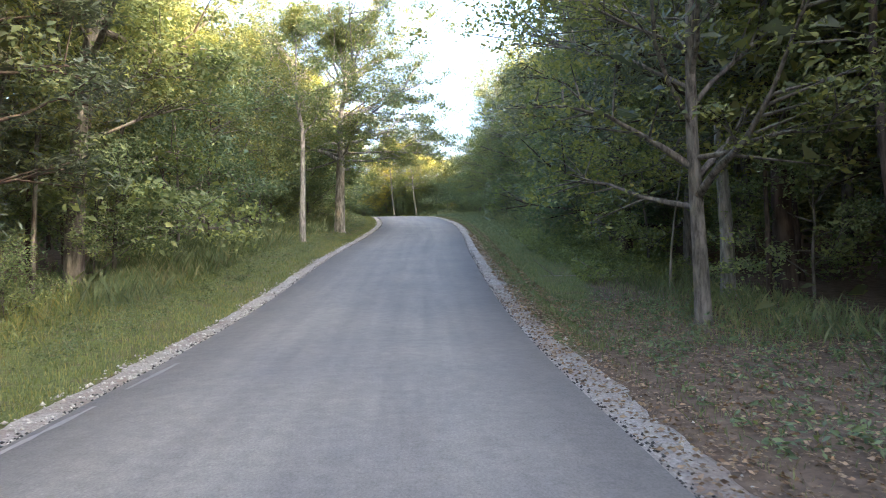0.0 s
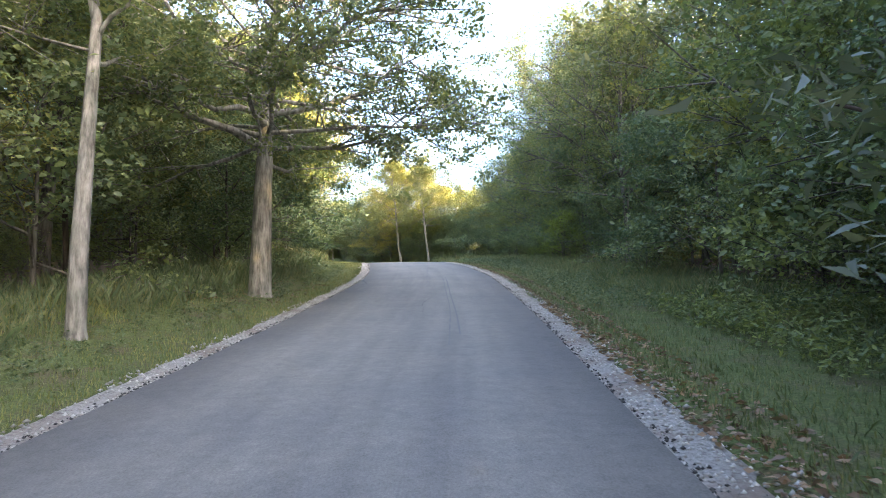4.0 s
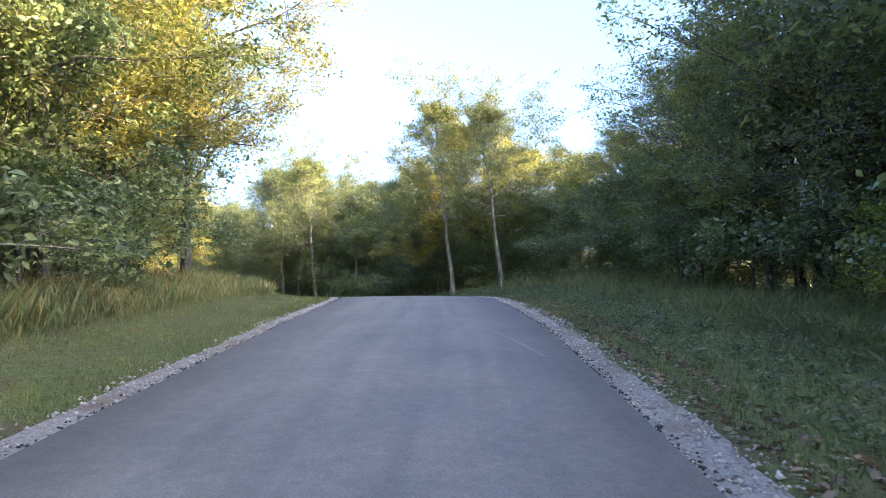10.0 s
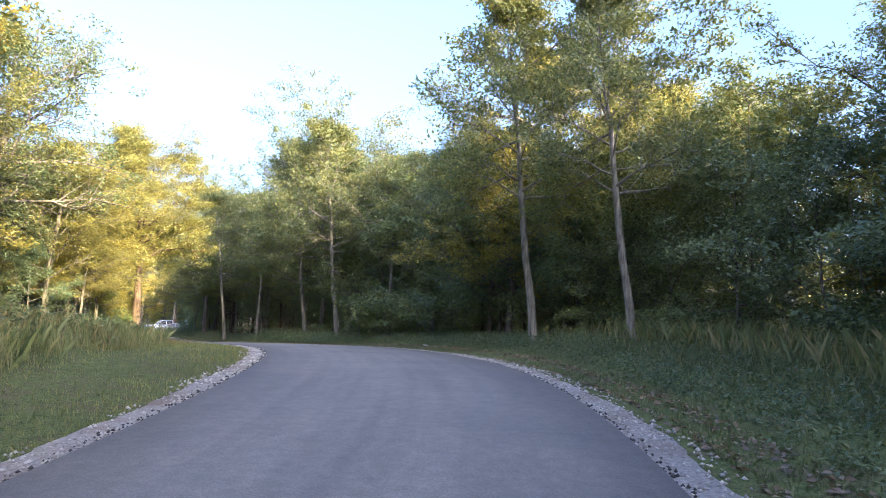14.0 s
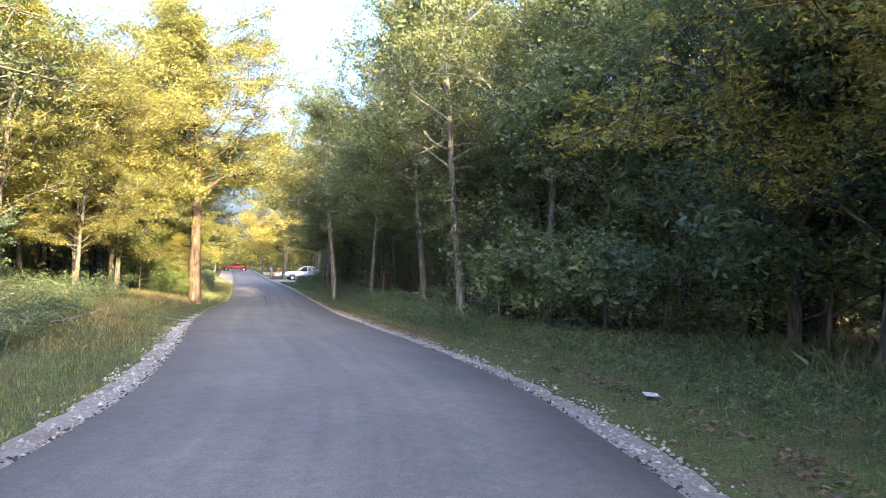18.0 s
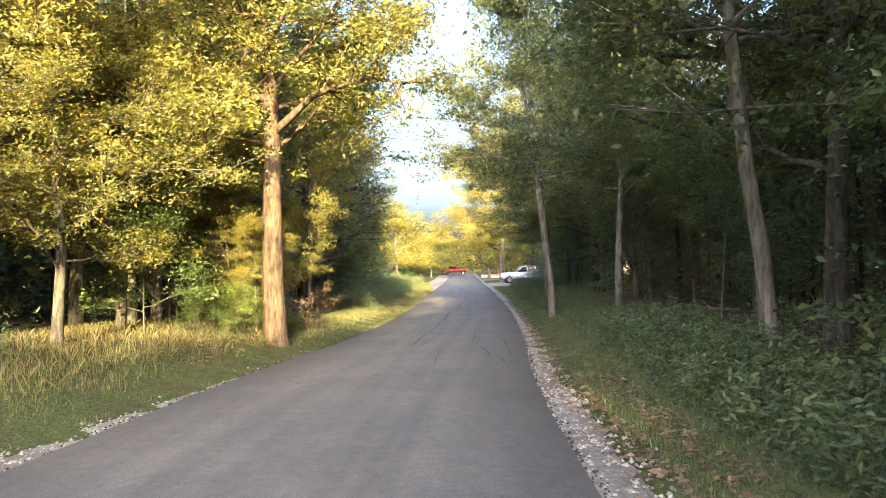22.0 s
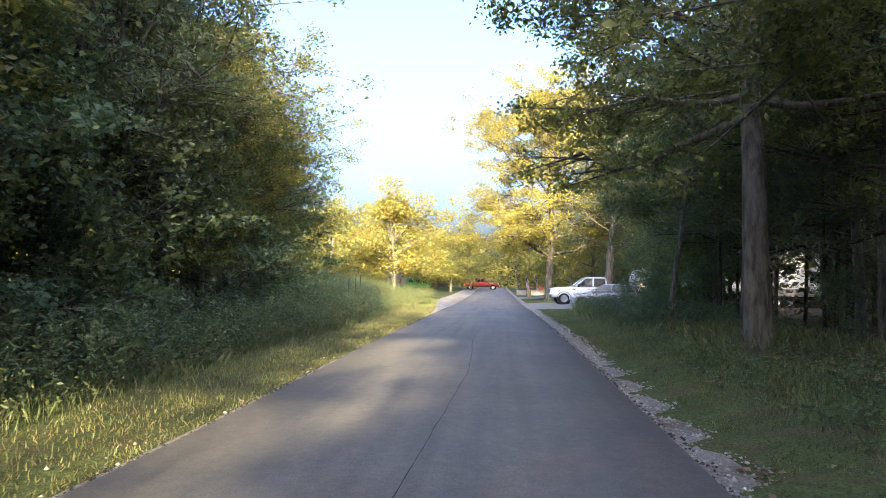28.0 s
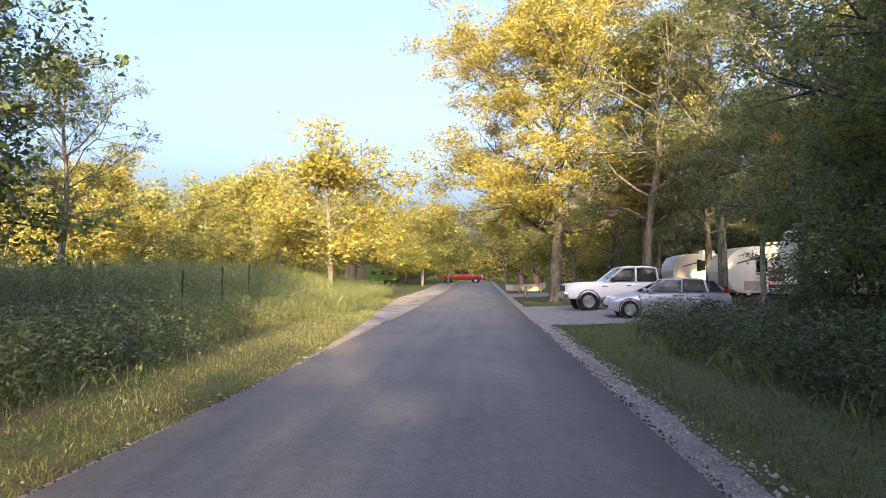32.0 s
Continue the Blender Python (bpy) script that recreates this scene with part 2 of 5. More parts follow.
TRAILER_WHITE = simple("trailer fibreglass", (0.70, 0.70, 0.68), 0.4, 0, 0.4, 0.1, 1.5)
TRAILER_TAN = simple("trailer tan panel", (0.42, 0.37, 0.30), 0.5, 0, 0.4, 0.1, 1.5)
DECAL = simple("dark decal", (0.06, 0.06, 0.065), 0.5)
DECAL_GREY = simple("grey decal", (0.25, 0.26, 0.27), 0.5)
WOOD_GREY = simple("weathered boards", (0.24, 0.21, 0.18), 0.9, 0, 0.2, 0.35, 5.0)
GREEN_PAINT = simple("bright green steel", (0.06, 0.20, 0.03), 0.5, 0, 0.4, 0.1, 2.0)
STEEL = simple("galvanised steel", (0.35, 0.36, 0.37), 0.5, 0.7)
POST_GREEN = simple("dark post paint", (0.035, 0.045, 0.035), 0.7)
FLAG_RED = simple("flag red cloth", (0.45, 0.03, 0.04), 0.85, 0, 0.2)
FLAG_WHITE = simple("flag white cloth", (0.72, 0.72, 0.70), 0.85, 0, 0.2)
FLAG_BLUE = simple("flag blue cloth", (0.03, 0.045, 0.16), 0.85, 0, 0.2)
ORANGE = simple("orange plastic", (0.65, 0.12, 0.03), 0.5)
PAPER = simple("white paper", (0.75, 0.75, 0.73), 0.8)
BOAT_PAINT = simple("faded boat hull", (0.55, 0.50, 0.40), 0.5)


# ---- mesh helpers ----
def mesh_from(name, verts, faces, mat, smooth=False):
    """A mesh from arrays: faces all with the same number of corners."""
    verts, faces = np.asarray(verts, dtype=np.float32), np.asarray(faces, dtype=np.int32)
    me = bpy.data.meshes.new(name)
    n, k = faces.shape
    me.vertices.add(len(verts))
    me.vertices.foreach_set("co", verts.ravel())
    me.loops.add(n * k)
    me.loops.foreach_set("vertex_index", faces.ravel())
    me.polygons.add(n)
    me.polygons.foreach_set("loop_start", np.arange(0, n * k, k, dtype=np.int32))
    if smooth:
        me.polygons.foreach_set("use_smooth", np.ones(n, dtype=bool))
    me.materials.append(mat)
    me.update()
    return me


def part(name, bm, mat, parent=None, label="", smooth=False):
    """Links a bmesh or a mesh as one object under a thing."""
    if isinstance(bm, bmesh.types.BMesh):
        me = bpy.data.meshes.new(name)
        bm.to_mesh(me)
        bm.free()
        me.materials.append(mat)
        if smooth:
            for p in me.polygons:
                p.use_smooth = True
    else:
        me = bm
    ob = new(name, me)
    if parent:
        ob.parent = parent
    if label:
        ob["label"] = label
    return ob


def box(bm, x0, x1, y0, y1, z0, z1, bev=0.0):
    g = bmesh.ops.create_cube(bm, size=1.0)
    bmesh.ops.scale(bm, vec=(x1 - x0, y1 - y0, z1 - z0), verts=g["verts"])
    bmesh.ops.translate(bm, vec=((x0 + x1) / 2, (y0 + y1) / 2, (z0 + z1) / 2), verts=g["verts"])
    if bev:
        es = list({e for v in g["verts"] for e in v.link_edges})
        bmesh.ops.bevel(bm, geom=es, offset=bev, segments=2, affect="EDGES", profile=0.6)
    return bm


def boxed(*a, bev=0.0):
    return box(bmesh.new(), *a, bev=bev)


def rod(bm, a, b, r, sides=8, r2=None):
    a, b = Vector(a), Vector(b)
    q = (b - a).to_track_quat("Z", "Y").to_matrix().to_4x4()
    bmesh.ops.create_cone(bm, cap_ends=True, segments=sides, radius1=r, radius2=r if r2 is None else r2, depth=(b - a).length, matrix=Matrix.Translation((a + b) / 2) @ q)
    return bm


class Tubes:
    """Gathers tapered tubes into one mesh."""

    def __init__(self):
        self.v, self.f, self.n = [], [], 0

    def add(self, pts, radii, sides=6):
        pts = np.asarray(pts, float)
        d = np.gradient(pts, axis=0)
        d /= np.linalg.norm(d, axis=1)[:, None] + 1e-9
        ref = np.array([0.31, 0.95, 0.05]) if abs(d[0][2]) > 0.5 else np.array([0.05, 0.1, 1.0])
        u = np.cross(d, ref)
        u /= np.linalg.norm(u, axis=1)[:, None] + 1e-9
        w = np.cross(d, u)
        a = np.arange(sides) * 2 * math.pi / sides
        ring = pts[:, None] + np.asarray(radii)[:, None, None] * (np.cos(a)[None, :, None] * u[:, None] + np.sin(a)[None, :, None] * w[:, None])
        m = len(pts)
        i = np.arange(m - 1)[:, None] * sides + np.arange(sides)[None]
        j = np.arange(m - 1)[:, None] * sides + (np.arange(sides)[None] + 1) % sides
        self.v.append(ring.reshape(-1, 3))
        self.f.append(np.stack([i, j, j + sides, i + sides], -1).reshape(-1, 4) + self.n)
        self.n += m * sides

    def mesh(self, name, mat):
        return mesh_from(name, np.concatenate(self.v), np.concatenate(self.f), mat, True)


def foliage(name, mat, centres, size, rng, out, slim=0.5, droop=0.25, folded=False):
    """Small blades of uneven size, their faces turned outwards and up: folded leaves, or two crooked slivers at each centre."""
    if not folded:
        centres = np.repeat(centres, 2, 0) + rng.normal(0, size * 0.45, (len(centres) * 2, 3))
        out = np.repeat(out, 2, 0)
    n = len(centres)
    d = rng.normal(size=(n, 3)) * np.array([1, 1, 0.5]) - np.array([0, 0, droop])
    d /= np.linalg.norm(d, axis=1)[:, None]
    up = rng.normal(size=(n, 3)) * 0.6 + np.array([0, 0, 0.75]) + out
    side = np.cross(d, up)
    side /= np.linalg.norm(side, axis=1)[:, None] + 1e-9
    L = (size * np.exp(rng.normal(-0.05, 0.28, n)))[:, None]
    if folded:
        w, nor = L * slim * 0.5, np.cross(side, d)
        base = centres - d * L * 0.5
        mid = base + d * L * rng.uniform(0.35, 0.55, n)[:, None] + nor * w * 0.35
        v = np.stack([base, mid + side * w, base + d * L - nor * w * 0.2, mid - side * w], 1)
        k = np.arange(n)[:, None] * 4
        return mesh_from(name, v.reshape(-1, 3), np.concatenate([k + np.array([[0, 1, 2]]), k + np.array([[0, 2, 3]])]), mat)
    L *= 0.86
    w = L * slim * 0.78 * rng.choice([-1, 1], n)[:, None]
    base = centres - d * L * 0.5
    v = np.stack([base, base + d * L * rng.uniform(0.3, 0.6, n)[:, None] + side * w, base + d * L], 1)
    return mesh_from(name, v.reshape(-1, 3), np.arange(n * 3).reshape(-1, 3), mat)


def leaves(name, mat, centres, size, rng, flat=0.5, slim=0.5, droop=0.25):
    """One folded, pointed blade of two triangles at each centre."""
    n = len(centres)
    d = rng.normal(size=(n, 3))
    d[:, 2] = d[:, 2] * flat - droop
    d /= np.linalg.norm(d, axis=1)[:, None]
    up = rng.normal(size=(n, 3)) * 0.6 + np.array([0, 0, 1.0])
    side = np.cross(d, up)
    side /= np.linalg.norm(side, axis=1)[:, None] + 1e-9
    nor = np.cross(side, d)
    L = (size * rng.uniform(0.65, 1.35, n))[:, None]
    w = L * slim * 0.5
    base = centres - d * L * 0.5
    v = np.stack([base, base + d * L * 0.45 + side * w + nor * w * 0.35, base + d * L, base + d * L * 0.45 - side * w + nor * w * 0.35], 1)
    k = np.arange(n)[:, None] * 4
    f = np.concatenate([k + np.array([[0, 1, 2]]), k + np.array([[0, 2, 3]])])
    return mesh_from(name, v.reshape(-1, 3), f, mat)


# ---- the road's line ----
# centre of the road: x, y, height
CENTRE = [(0.5, -40.0, -2.2), (-0.15, -20.0, -1.2), (-0.8, 0.0, 0.0), (-1.21, 11.98, 0.92), (-1.41, 23.99, 2.52), (-1.38, 36.00, 4.09), (-1.66, 47.94, 5.68), (-2.72, 57.81, 7.04),
          (-3.86, 65.66, 7.96), (-5.33, 73.46, 8.66), (-7.16, 79.10, 8.97), (-9.74, 84.45, 9.07), (-13.05, 89.37, 9.08), (-17.09, 93.73, 9.03),
          (-21.30, 97.91, 8.95), (-26.82, 103.65, 8.81), (-33.46, 111.15, 8.61), (-41.60, 119.97, 8.53), (-52.80, 131.38, 8.65), (-73.9, 152.7, 8.72),
          (-98.6, 177.5, 8.98), (-120.0, 198.8, 9.4), (-140.0, 219.0, 9.6)]




def spline(pts, step=0.5):
    p = np.array(pts)
    p = np.vstack([2 * p[0] - p[1], p, 2 * p[-1] - p[-2]])
    out = []
    for i in range(1, len(p) - 2):
        m = max(2, int(np.linalg.norm(p[i + 1] - p[i]) / step))
        for u in np.arange(m) / m:
            out.append(0.5 * (2 * p[i] + (p[i + 1] - p[i - 1]) * u + (2 * p[i - 1] - 5 * p[i] + 4 * p[i + 1] - p[i + 2]) * u * u + (3 * p[i] - p[i - 1] - 3 * p[i + 1] + p[i + 2]) * u ** 3))
    return np.array(out + [p[-2]])


LINE = spline(CENTRE)
SEG = np.r_[0, np.cumsum(np.linalg.norm(np.diff(LINE[:, :2], axis=0), axis=1))]
SEG -= np.interp(0.0, LINE[:, 1], SEG)                   # 0 m where the drive begins
TAN = np.gradient(LINE[:, :2], axis=0)
TAN /= np.linalg.norm(TAN, axis=1)[:, None]
S_END = SEG[-1]


def smooth(a, b, x):
    u = np.clip((x - a) / (b - a), 0, 1)
    return u * u * (3 - 2 * u)


def wave(x, y, seed=0.0):
    return (np.sin(x * 0.31 + y * 0.17 + seed) + np.sin(x * 0.13 - y * 0.37 + 1.7 + seed) + 0.6 * np.sin(x * 0.83 + y * 0.71 + seed * 2)) / 2.6


def place(s, l):
    """The ground's x, y at s metres along the road and l metres to the right of its centre."""
    s, l = np.asarray(s, float), np.asarray(l, float)
    x, y = np.interp(s, SEG, LINE[:, 0]), np.interp(s, SEG, LINE[:, 1])
    tx, ty = np.interp(s, SEG, TAN[:, 0]), np.interp(s, SEG, TAN[:, 1])
    return np.stack([x + ty * l, y - tx * l], -1)


def nearest(xy):
    """s, l and the road's height for points of the plan."""
    xy = np.asarray(xy, float).reshape(-1, 2)
    s, l, z = np.empty(len(xy)), np.empty(len(xy)), np.empty(len(xy))
    for k in range(0, len(xy), 4000):
        q = xy[k:k + 4000]
        d = q[:, None] - LINE[None, :, :2]
        i = (d ** 2).sum(-1).argmin(1)
        d = q - LINE[i, :2]
        along = (d * TAN[i]).sum(1)
        s[k:k + 4000] = SEG[i] + along
        l[k:k + 4000] = d[:, 0] * TAN[i, 1] - d[:, 1] * TAN[i, 0]
        z[k:k + 4000] = np.interp(SEG[i] + along, SEG, LINE[:, 2])
    return s, l, z


def relief(s, l, x, y):
    """How much the ground stands above the road's height."""
    a = np.abs(l)
    edge = -0.07 - 0.03 * smooth(2.4, 1.6, a) + 0.05 * smooth(2.5, 3.6, a)
    out = smooth(3.4, 6.5, a)
    bank = np.where(l < 0, 0.45 * smooth(12, 30, s) * smooth(74, 58, s) + 0.35 * smooth(62, 72, s) * smooth(92, 80, s) + 0.25 * smooth(96, 106, s) * smooth(140, 126, s), 0.12 * smooth(30, 60, s))
    lawn = np.where(l < 0, (0.45 + 0.7 * smooth(226, 198, s)) * smooth(150, 182, s) * smooth(4.5, 13.0, a), 0.0)
    rise = np.where(l > 0, (0.38 * smooth(108, 118, s) * smooth(152, 138, s) + 0.22 * smooth(78, 85, s) * smooth(102, 95, s)) * smooth(2.9, 4.6, a), 0.0)
    rise = rise + np.where(l < 0, 0.34 * smooth(98, 110, s) * smooth(136, 124, s) * smooth(2.85, 4.2, a), 0.0)
    return edge + rise + out * (bank + 0.10 * wave(x * 1.9, y * 1.9)) + lawn + 0.5 * smooth(14, 50, a) * wave(x * 0.25, y * 0.25, 2.0)


def ground_z(x, y):
    s, l, z = nearest(np.stack([np.atleast_1d(x), np.atleast_1d(y)], -1))
    return z + relief(s, l, np.atleast_1d(x), np.atleast_1d(y))


def stand(s, l, sink=0.05):
    """A point on the ground at s, l."""
    p = place(s, l)
    return Vector((float(p[0]), float(p[1]), float(ground_z(p[0], p[1])[0]) - sink))


def turn_at(s):
    """The heading of the road, in degrees, as a turn round z from +y."""
    return math.degrees(math.atan2(-np.interp(s, SEG, TAN[:, 0]), np.interp(s, SEG, TAN[:, 1])))


# ---- ground, road, shoulders ----
def axis(lo, hi, step, far):
    core = np.arange(lo, hi + 0.01, step)
    grow = np.array([4, 10, 20, 40, 80, 160, 320, 640, 1200])
    return np.r_[(lo - grow[grow < far])[::-1], core, hi + grow[grow < far]]


gx, gy = axis(-170.0, 45.0, 1.1, 2000), axis(-40.0, 265.0, 1.1, 2000)
X, Y = np.meshgrid(gx, gy)
gs, gl, gz = nearest(np.stack([X.ravel(), Y.ravel()], -1))
GZ = gz + relief(gs, gl, X.ravel(), Y.ravel())
V = np.stack([X.ravel(), Y.ravel(), GZ], -1)
nx = len(gx)
idx = (np.arange(len(gy) - 1)[:, None] * nx + np.arange(nx - 1)[None]).ravel()
ground_me = mesh_from("ground", V, np.stack([idx, idx + 1, idx + nx + 1, idx + nx], -1), SOIL, True)
# cover: 1 turf on the verges, the old field and the lawn, 0 leaf litter under the trees
rim_l, rim_r = np.interp(gs, [0, 20, 45, 70, 95, 120, 150, 158], [7.5, 7.5, 7, 9, 7, 5, 6.5, 90]), np.interp(gs, [0, 8, 25, 55, 80, 90, 100, 165, 172], [2.4, 2.6, 7, 9.5, 9, 7, 6, 6.5, 16])
rim = np.where(gl < 0, rim_l, rim_r)
cover = smooth(rim + 1.2, rim - 1.2, np.abs(gl))
layer = ground_me.color_attributes.new("cover", "FLOAT_COLOR", "POINT")
layer.data.foreach_set("color", np.repeat(cover[:, None], 4, 1).astype(np.float32).ravel())
ground = tagged(new("ground", ground_me), "rolling verge of turf and brown leaf litter beside the road", "ground", kind="structure")


def strip(name, offsets, heights, mat, s0, s1, step=0.5, wobble=(), seed=0.0, pinch=None):
    """A ribbon along the road; offsets and heights across it, some of its edges uneven."""
    s = np.arange(s0, s1, step)
    cols, n = [], len(offsets)
    for k, (o, h) in enumerate(zip(offsets, heights)):
        oo = np.full(len(s), float(o))
        if k in wobble:
            oo = oo + 0.10 * np.sin(s * 1.3 + seed + k) + 0.08 * np.sin(s * 3.1 + seed * 2) + 0.05 * np.sin(s * 7.7 + k)
        if pinch:
            near = offsets[-1] if offsets[0] < 0 else offsets[0]
            oo = near + (oo - near) * (1 - pinch[2] * smooth(pinch[0], pinch[0] + 8, s) * (1 - smooth(pinch[1] - 8, pinch[1], s)))
        p = place(s, oo)
        cols.append(np.column_stack([p, np.interp(s, SEG, LINE[:, 2]) + h]))
    v = np.stack(cols, 1).reshape(-1, 3)
    i = (np.arange(len(s) - 1)[:, None] * n + np.arange(n - 1)[None]).ravel()
    me = mesh_from(name, v, np.stack([i, i + 1, i + n + 1, i + n], -1), mat, True)
    uv = me.uv_layers.new(name="UVMap")
    su = np.stack([np.tile(np.array(offsets, float), len(s)), np.repeat(s, n)], -1)[me_corners(me)]
    uv.data.foreach_set("uv", su.astype(np.float32).ravel())
    return me


def me_corners(me):
    c = np.empty(len(me.loops), dtype=np.int32)
    me.loops.foreach_get("vertex_index", c)
    return c


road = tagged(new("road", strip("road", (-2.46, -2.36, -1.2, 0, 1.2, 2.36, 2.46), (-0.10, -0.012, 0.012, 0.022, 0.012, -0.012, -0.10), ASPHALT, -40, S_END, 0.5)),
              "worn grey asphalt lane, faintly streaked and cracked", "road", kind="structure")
for side, word in ((-1, "left"), (1, "right")):
    offs = (-2.95, -2.7, -2.38) if side < 0 else (2.38, 2.7, 2.98)
    hs = (-0.10, -0.03, -0.035) if side < 0 else (-0.035, -0.03, -0.10)
    tagged(new("gravel_shoulder", strip("gravel_shoulder", offs, hs, SHOULDER, -40, S_END, 0.4, (0,) if side < 0 else (2,), side * 2.0, (106, 168, 0.8) if side < 0 else None)),
           "pale crushed limestone shoulder along the asphalt edge", "shoulder", kind="structure")

# ---- plants ----
PLANTS = {}


def tree_thing(key, name, label, trunk_me, crown_me, extra=()):
    ob = new(name)
    ob.empty_display_size = 0.3
    tagged(ob, label, "tree" if "tree" in name or "sapling" in name else "shrub")
    part("trunk", trunk_me, None, ob)
    part("crown", crown_me, None, ob)
    for n, me in extra:
        part(n, me, None, ob)
    PLANTS.setdefault(key, []).append(ob)
    return ob


def grow(rng, H, r0, base, R, limbs, n_leaf, bark, leaf_mat, size, profile, sub=4, spread=0.42, lean=0.0, rise=(15, 60), slim=0.55, sides=8, droop=0.25, low=1.0, way=None):
    """A tree: tapered, wandering trunk, limbs that fork, and leaves in loose sprays round the twigs."""
    tb = Tubes()
    k = 9
    z = np.linspace(0, 1, k)
    la = rng.uniform(0, 2 * math.pi) if way is None else math.radians(way)
    wander = np.cumsum(rng.normal(0, 0.012 if profile is cone else 0.026, (k, 2)), 0) * H * 0.6 * z[:, None] + lean * H * np.outer(z ** 1.3, [math.cos(la), math.sin(la)])
    trunk = np.column_stack([wander, z * H * 0.95])
    rad = r0 * (1 - 0.93 * z) ** 0.85
    rad[0] *= 1.35
    trunk = np.insert(trunk, 1, trunk[0] * 0.92 + trunk[1] * 0.08 + np.array([0, 0, 0.1]), 0)
    rad = np.insert(rad, 1, r0 * 1.02)
    tb.add(trunk, rad, sides)
    centres = []
    az = rng.uniform(0, 6.28)
    for i in range(limbs):
        u = ((i + rng.uniform(0, 0.9)) / limbs) ** low
        zz = base + (H * 0.93 - base) * u
        az += 2.4 + rng.normal(0, 0.35)
        length = max(0.5, R * profile(u) * rng.uniform(0.75, 1.2))
        up = math.radians(rise[0] + (rise[1] - rise[0]) * u + rng.normal(0, 8 if profile is cone else 15))
        p0 = np.array([np.interp(zz, trunk[:, 2], trunk[:, j]) for j in range(3)])
        m = 6
        q = np.linspace(0, 1, m)
        d = np.array([math.cos(az) * math.cos(up), math.sin(az) * math.cos(up), math.sin(up)])
        pts = p0 + np.outer(q, d * length) + np.cumsum(rng.normal(0, 0.05 if profile is cone else 0.13, (m, 3)), 0) * length * q[:, None] * 0.6
        pts[:, 2] += 0.12 * length * q ** 2 * (1 if up < 0.9 else 0)
        rr = np.interp(zz, trunk[:, 2], rad) * (0.38 if profile is cone else rng.uniform(0.24, 0.62))
        tb.add(pts, rr * (1 - 0.9 * q) + 0.006, 5)
        centres += [pts[j] for j in (2, 3, 4, 5)]
        if profile is not cone:
            knot = 0.09 * length + 0.12
            centres += [pts[5] + rng.normal(0, knot, 3) for _ in range(5)] + [pts[4] + rng.normal(0, knot, 3) for _ in range(2)]
        for _ in range(sub):
            w = rng.uniform(0.3, 1.0)
            s0 = np.array([np.interp(w, q, pts[:, j]) for j in range(3)])
            dd = d + rng.normal(0, 0.65, 3)
            dd[2] = max(dd[2], -0.15)
            dd /= np.linalg.norm(dd)
            ll = length * rng.uniform(0.25, 0.5)
            sp = s0 + np.outer(np.linspace(0, 1, 3), dd * ll)
            tb.add(sp, np.array([rr * 0.35, rr * 0.2, 0.005]) + 0.004, 4)
            centres += [sp[2], sp[2] + dd * 0.15] + ([sp[1]] if rng.random() < 0.3 else [])
    centres = np.array(centres)
    pick = rng.integers(0, len(centres), n_leaf)
    pos = centres[pick] + rng.normal(0, spread, (n_leaf, 3)) * np.array([1, 1, 0.48])
    pos = pos[pos[:, 2] > 0.15]
    out = pos - np.column_stack([np.interp(pos[:, 2], trunk[:, 2], trunk[:, j]) for j in range(2)] + [pos[:, 2]])
    out = 0.85 * out / (np.linalg.norm(out, axis=1)[:, None] + 0.4)
    return tb.mesh("trunk", bark), foliage("crown", leaf_mat, pos, size, rng, out, slim, droop, leaf_mat in (LEAF_OAK, LEAF_UNDER, LEAF_BRIGHT))


def dome(u):
    return 0.75 + 0.35 * math.sin(math.pi * min(1, u * 1.1)) - 0.72 * max(0, u - 0.55) / 0.45


def cone(u):
    return 1.05 - 0.92 * u


def layered(u):
    return 1.0 - 0.45 * u


seeds = iter(range(100, 400))


def rng_next():
    return np.random.default_rng(next(seeds))


for k in range(3):
    tree_thing("oak", "oak_tree", "broad green oak with rough grey-brown bark beside the road", *grow(rng_next(), 12.5 + k, 0.20 + 0.02 * k, 2.4 + 0.5 * k, 4.6, 28, 23000, BARK, LEAF_OAK, 0.132, dome, 11, 0.25))
for k in range(2):
    tree_thing("gold", "hickory_tree", "tall hickory with yellow-green foliage tinted for low sun", *grow(rng_next(), 13 + k, 0.21, 2.6 + k, 4.4, 28, 30000, BARK, LEAF_SUNLIT, 0.145, dome, 11, 0.28))
for k in range(2):
    tree_thing("slim", "slender_tree", "slender pale-barked tree with a high narrow crown", *grow(rng_next(), 13 + k, 0.18, 5.0, 3.1, 18, 15000, BARK_PALE, LEAF_OAK, 0.13, dome, 7, 0.23, 0.04))
for k in range(2):
    tree_thing("cedar", "cedar_tree", "dark dense eastern cedar with brown fibrous bark", *grow(rng_next(), 9.5 + 1.5 * k, 0.15, 0.8 + k, 2.7, 40, 15000, BARK_DARK, LEAF_DARK, 0.17, cone, 5, 0.19, 0, (0, 40), 0.30))
for k in range(3):
    tree_thing("sapling", "understory_sapling", "leafy understory sapling at the edge of the wood", *grow(rng_next(), 4.4 + 0.9 * k, 0.045, 0.4, 2.3, 17, 12500, BARK, LEAF_UNDER, 0.098, layered, 6, 0.19, 0.05, (5, 45), 0.6, 6))
for k in range(2):
    tree_thing("shrub", "woodland_shrub", "low green shrub under the trees", *grow(rng_next(), 1.9 + 0.5 * k, 0.02, 0.12, 1.3, 12, 3200, BARK, LEAF_UNDER, 0.09, layered, 4, 0.20, 0.05, (20, 70), 0.5, 5))
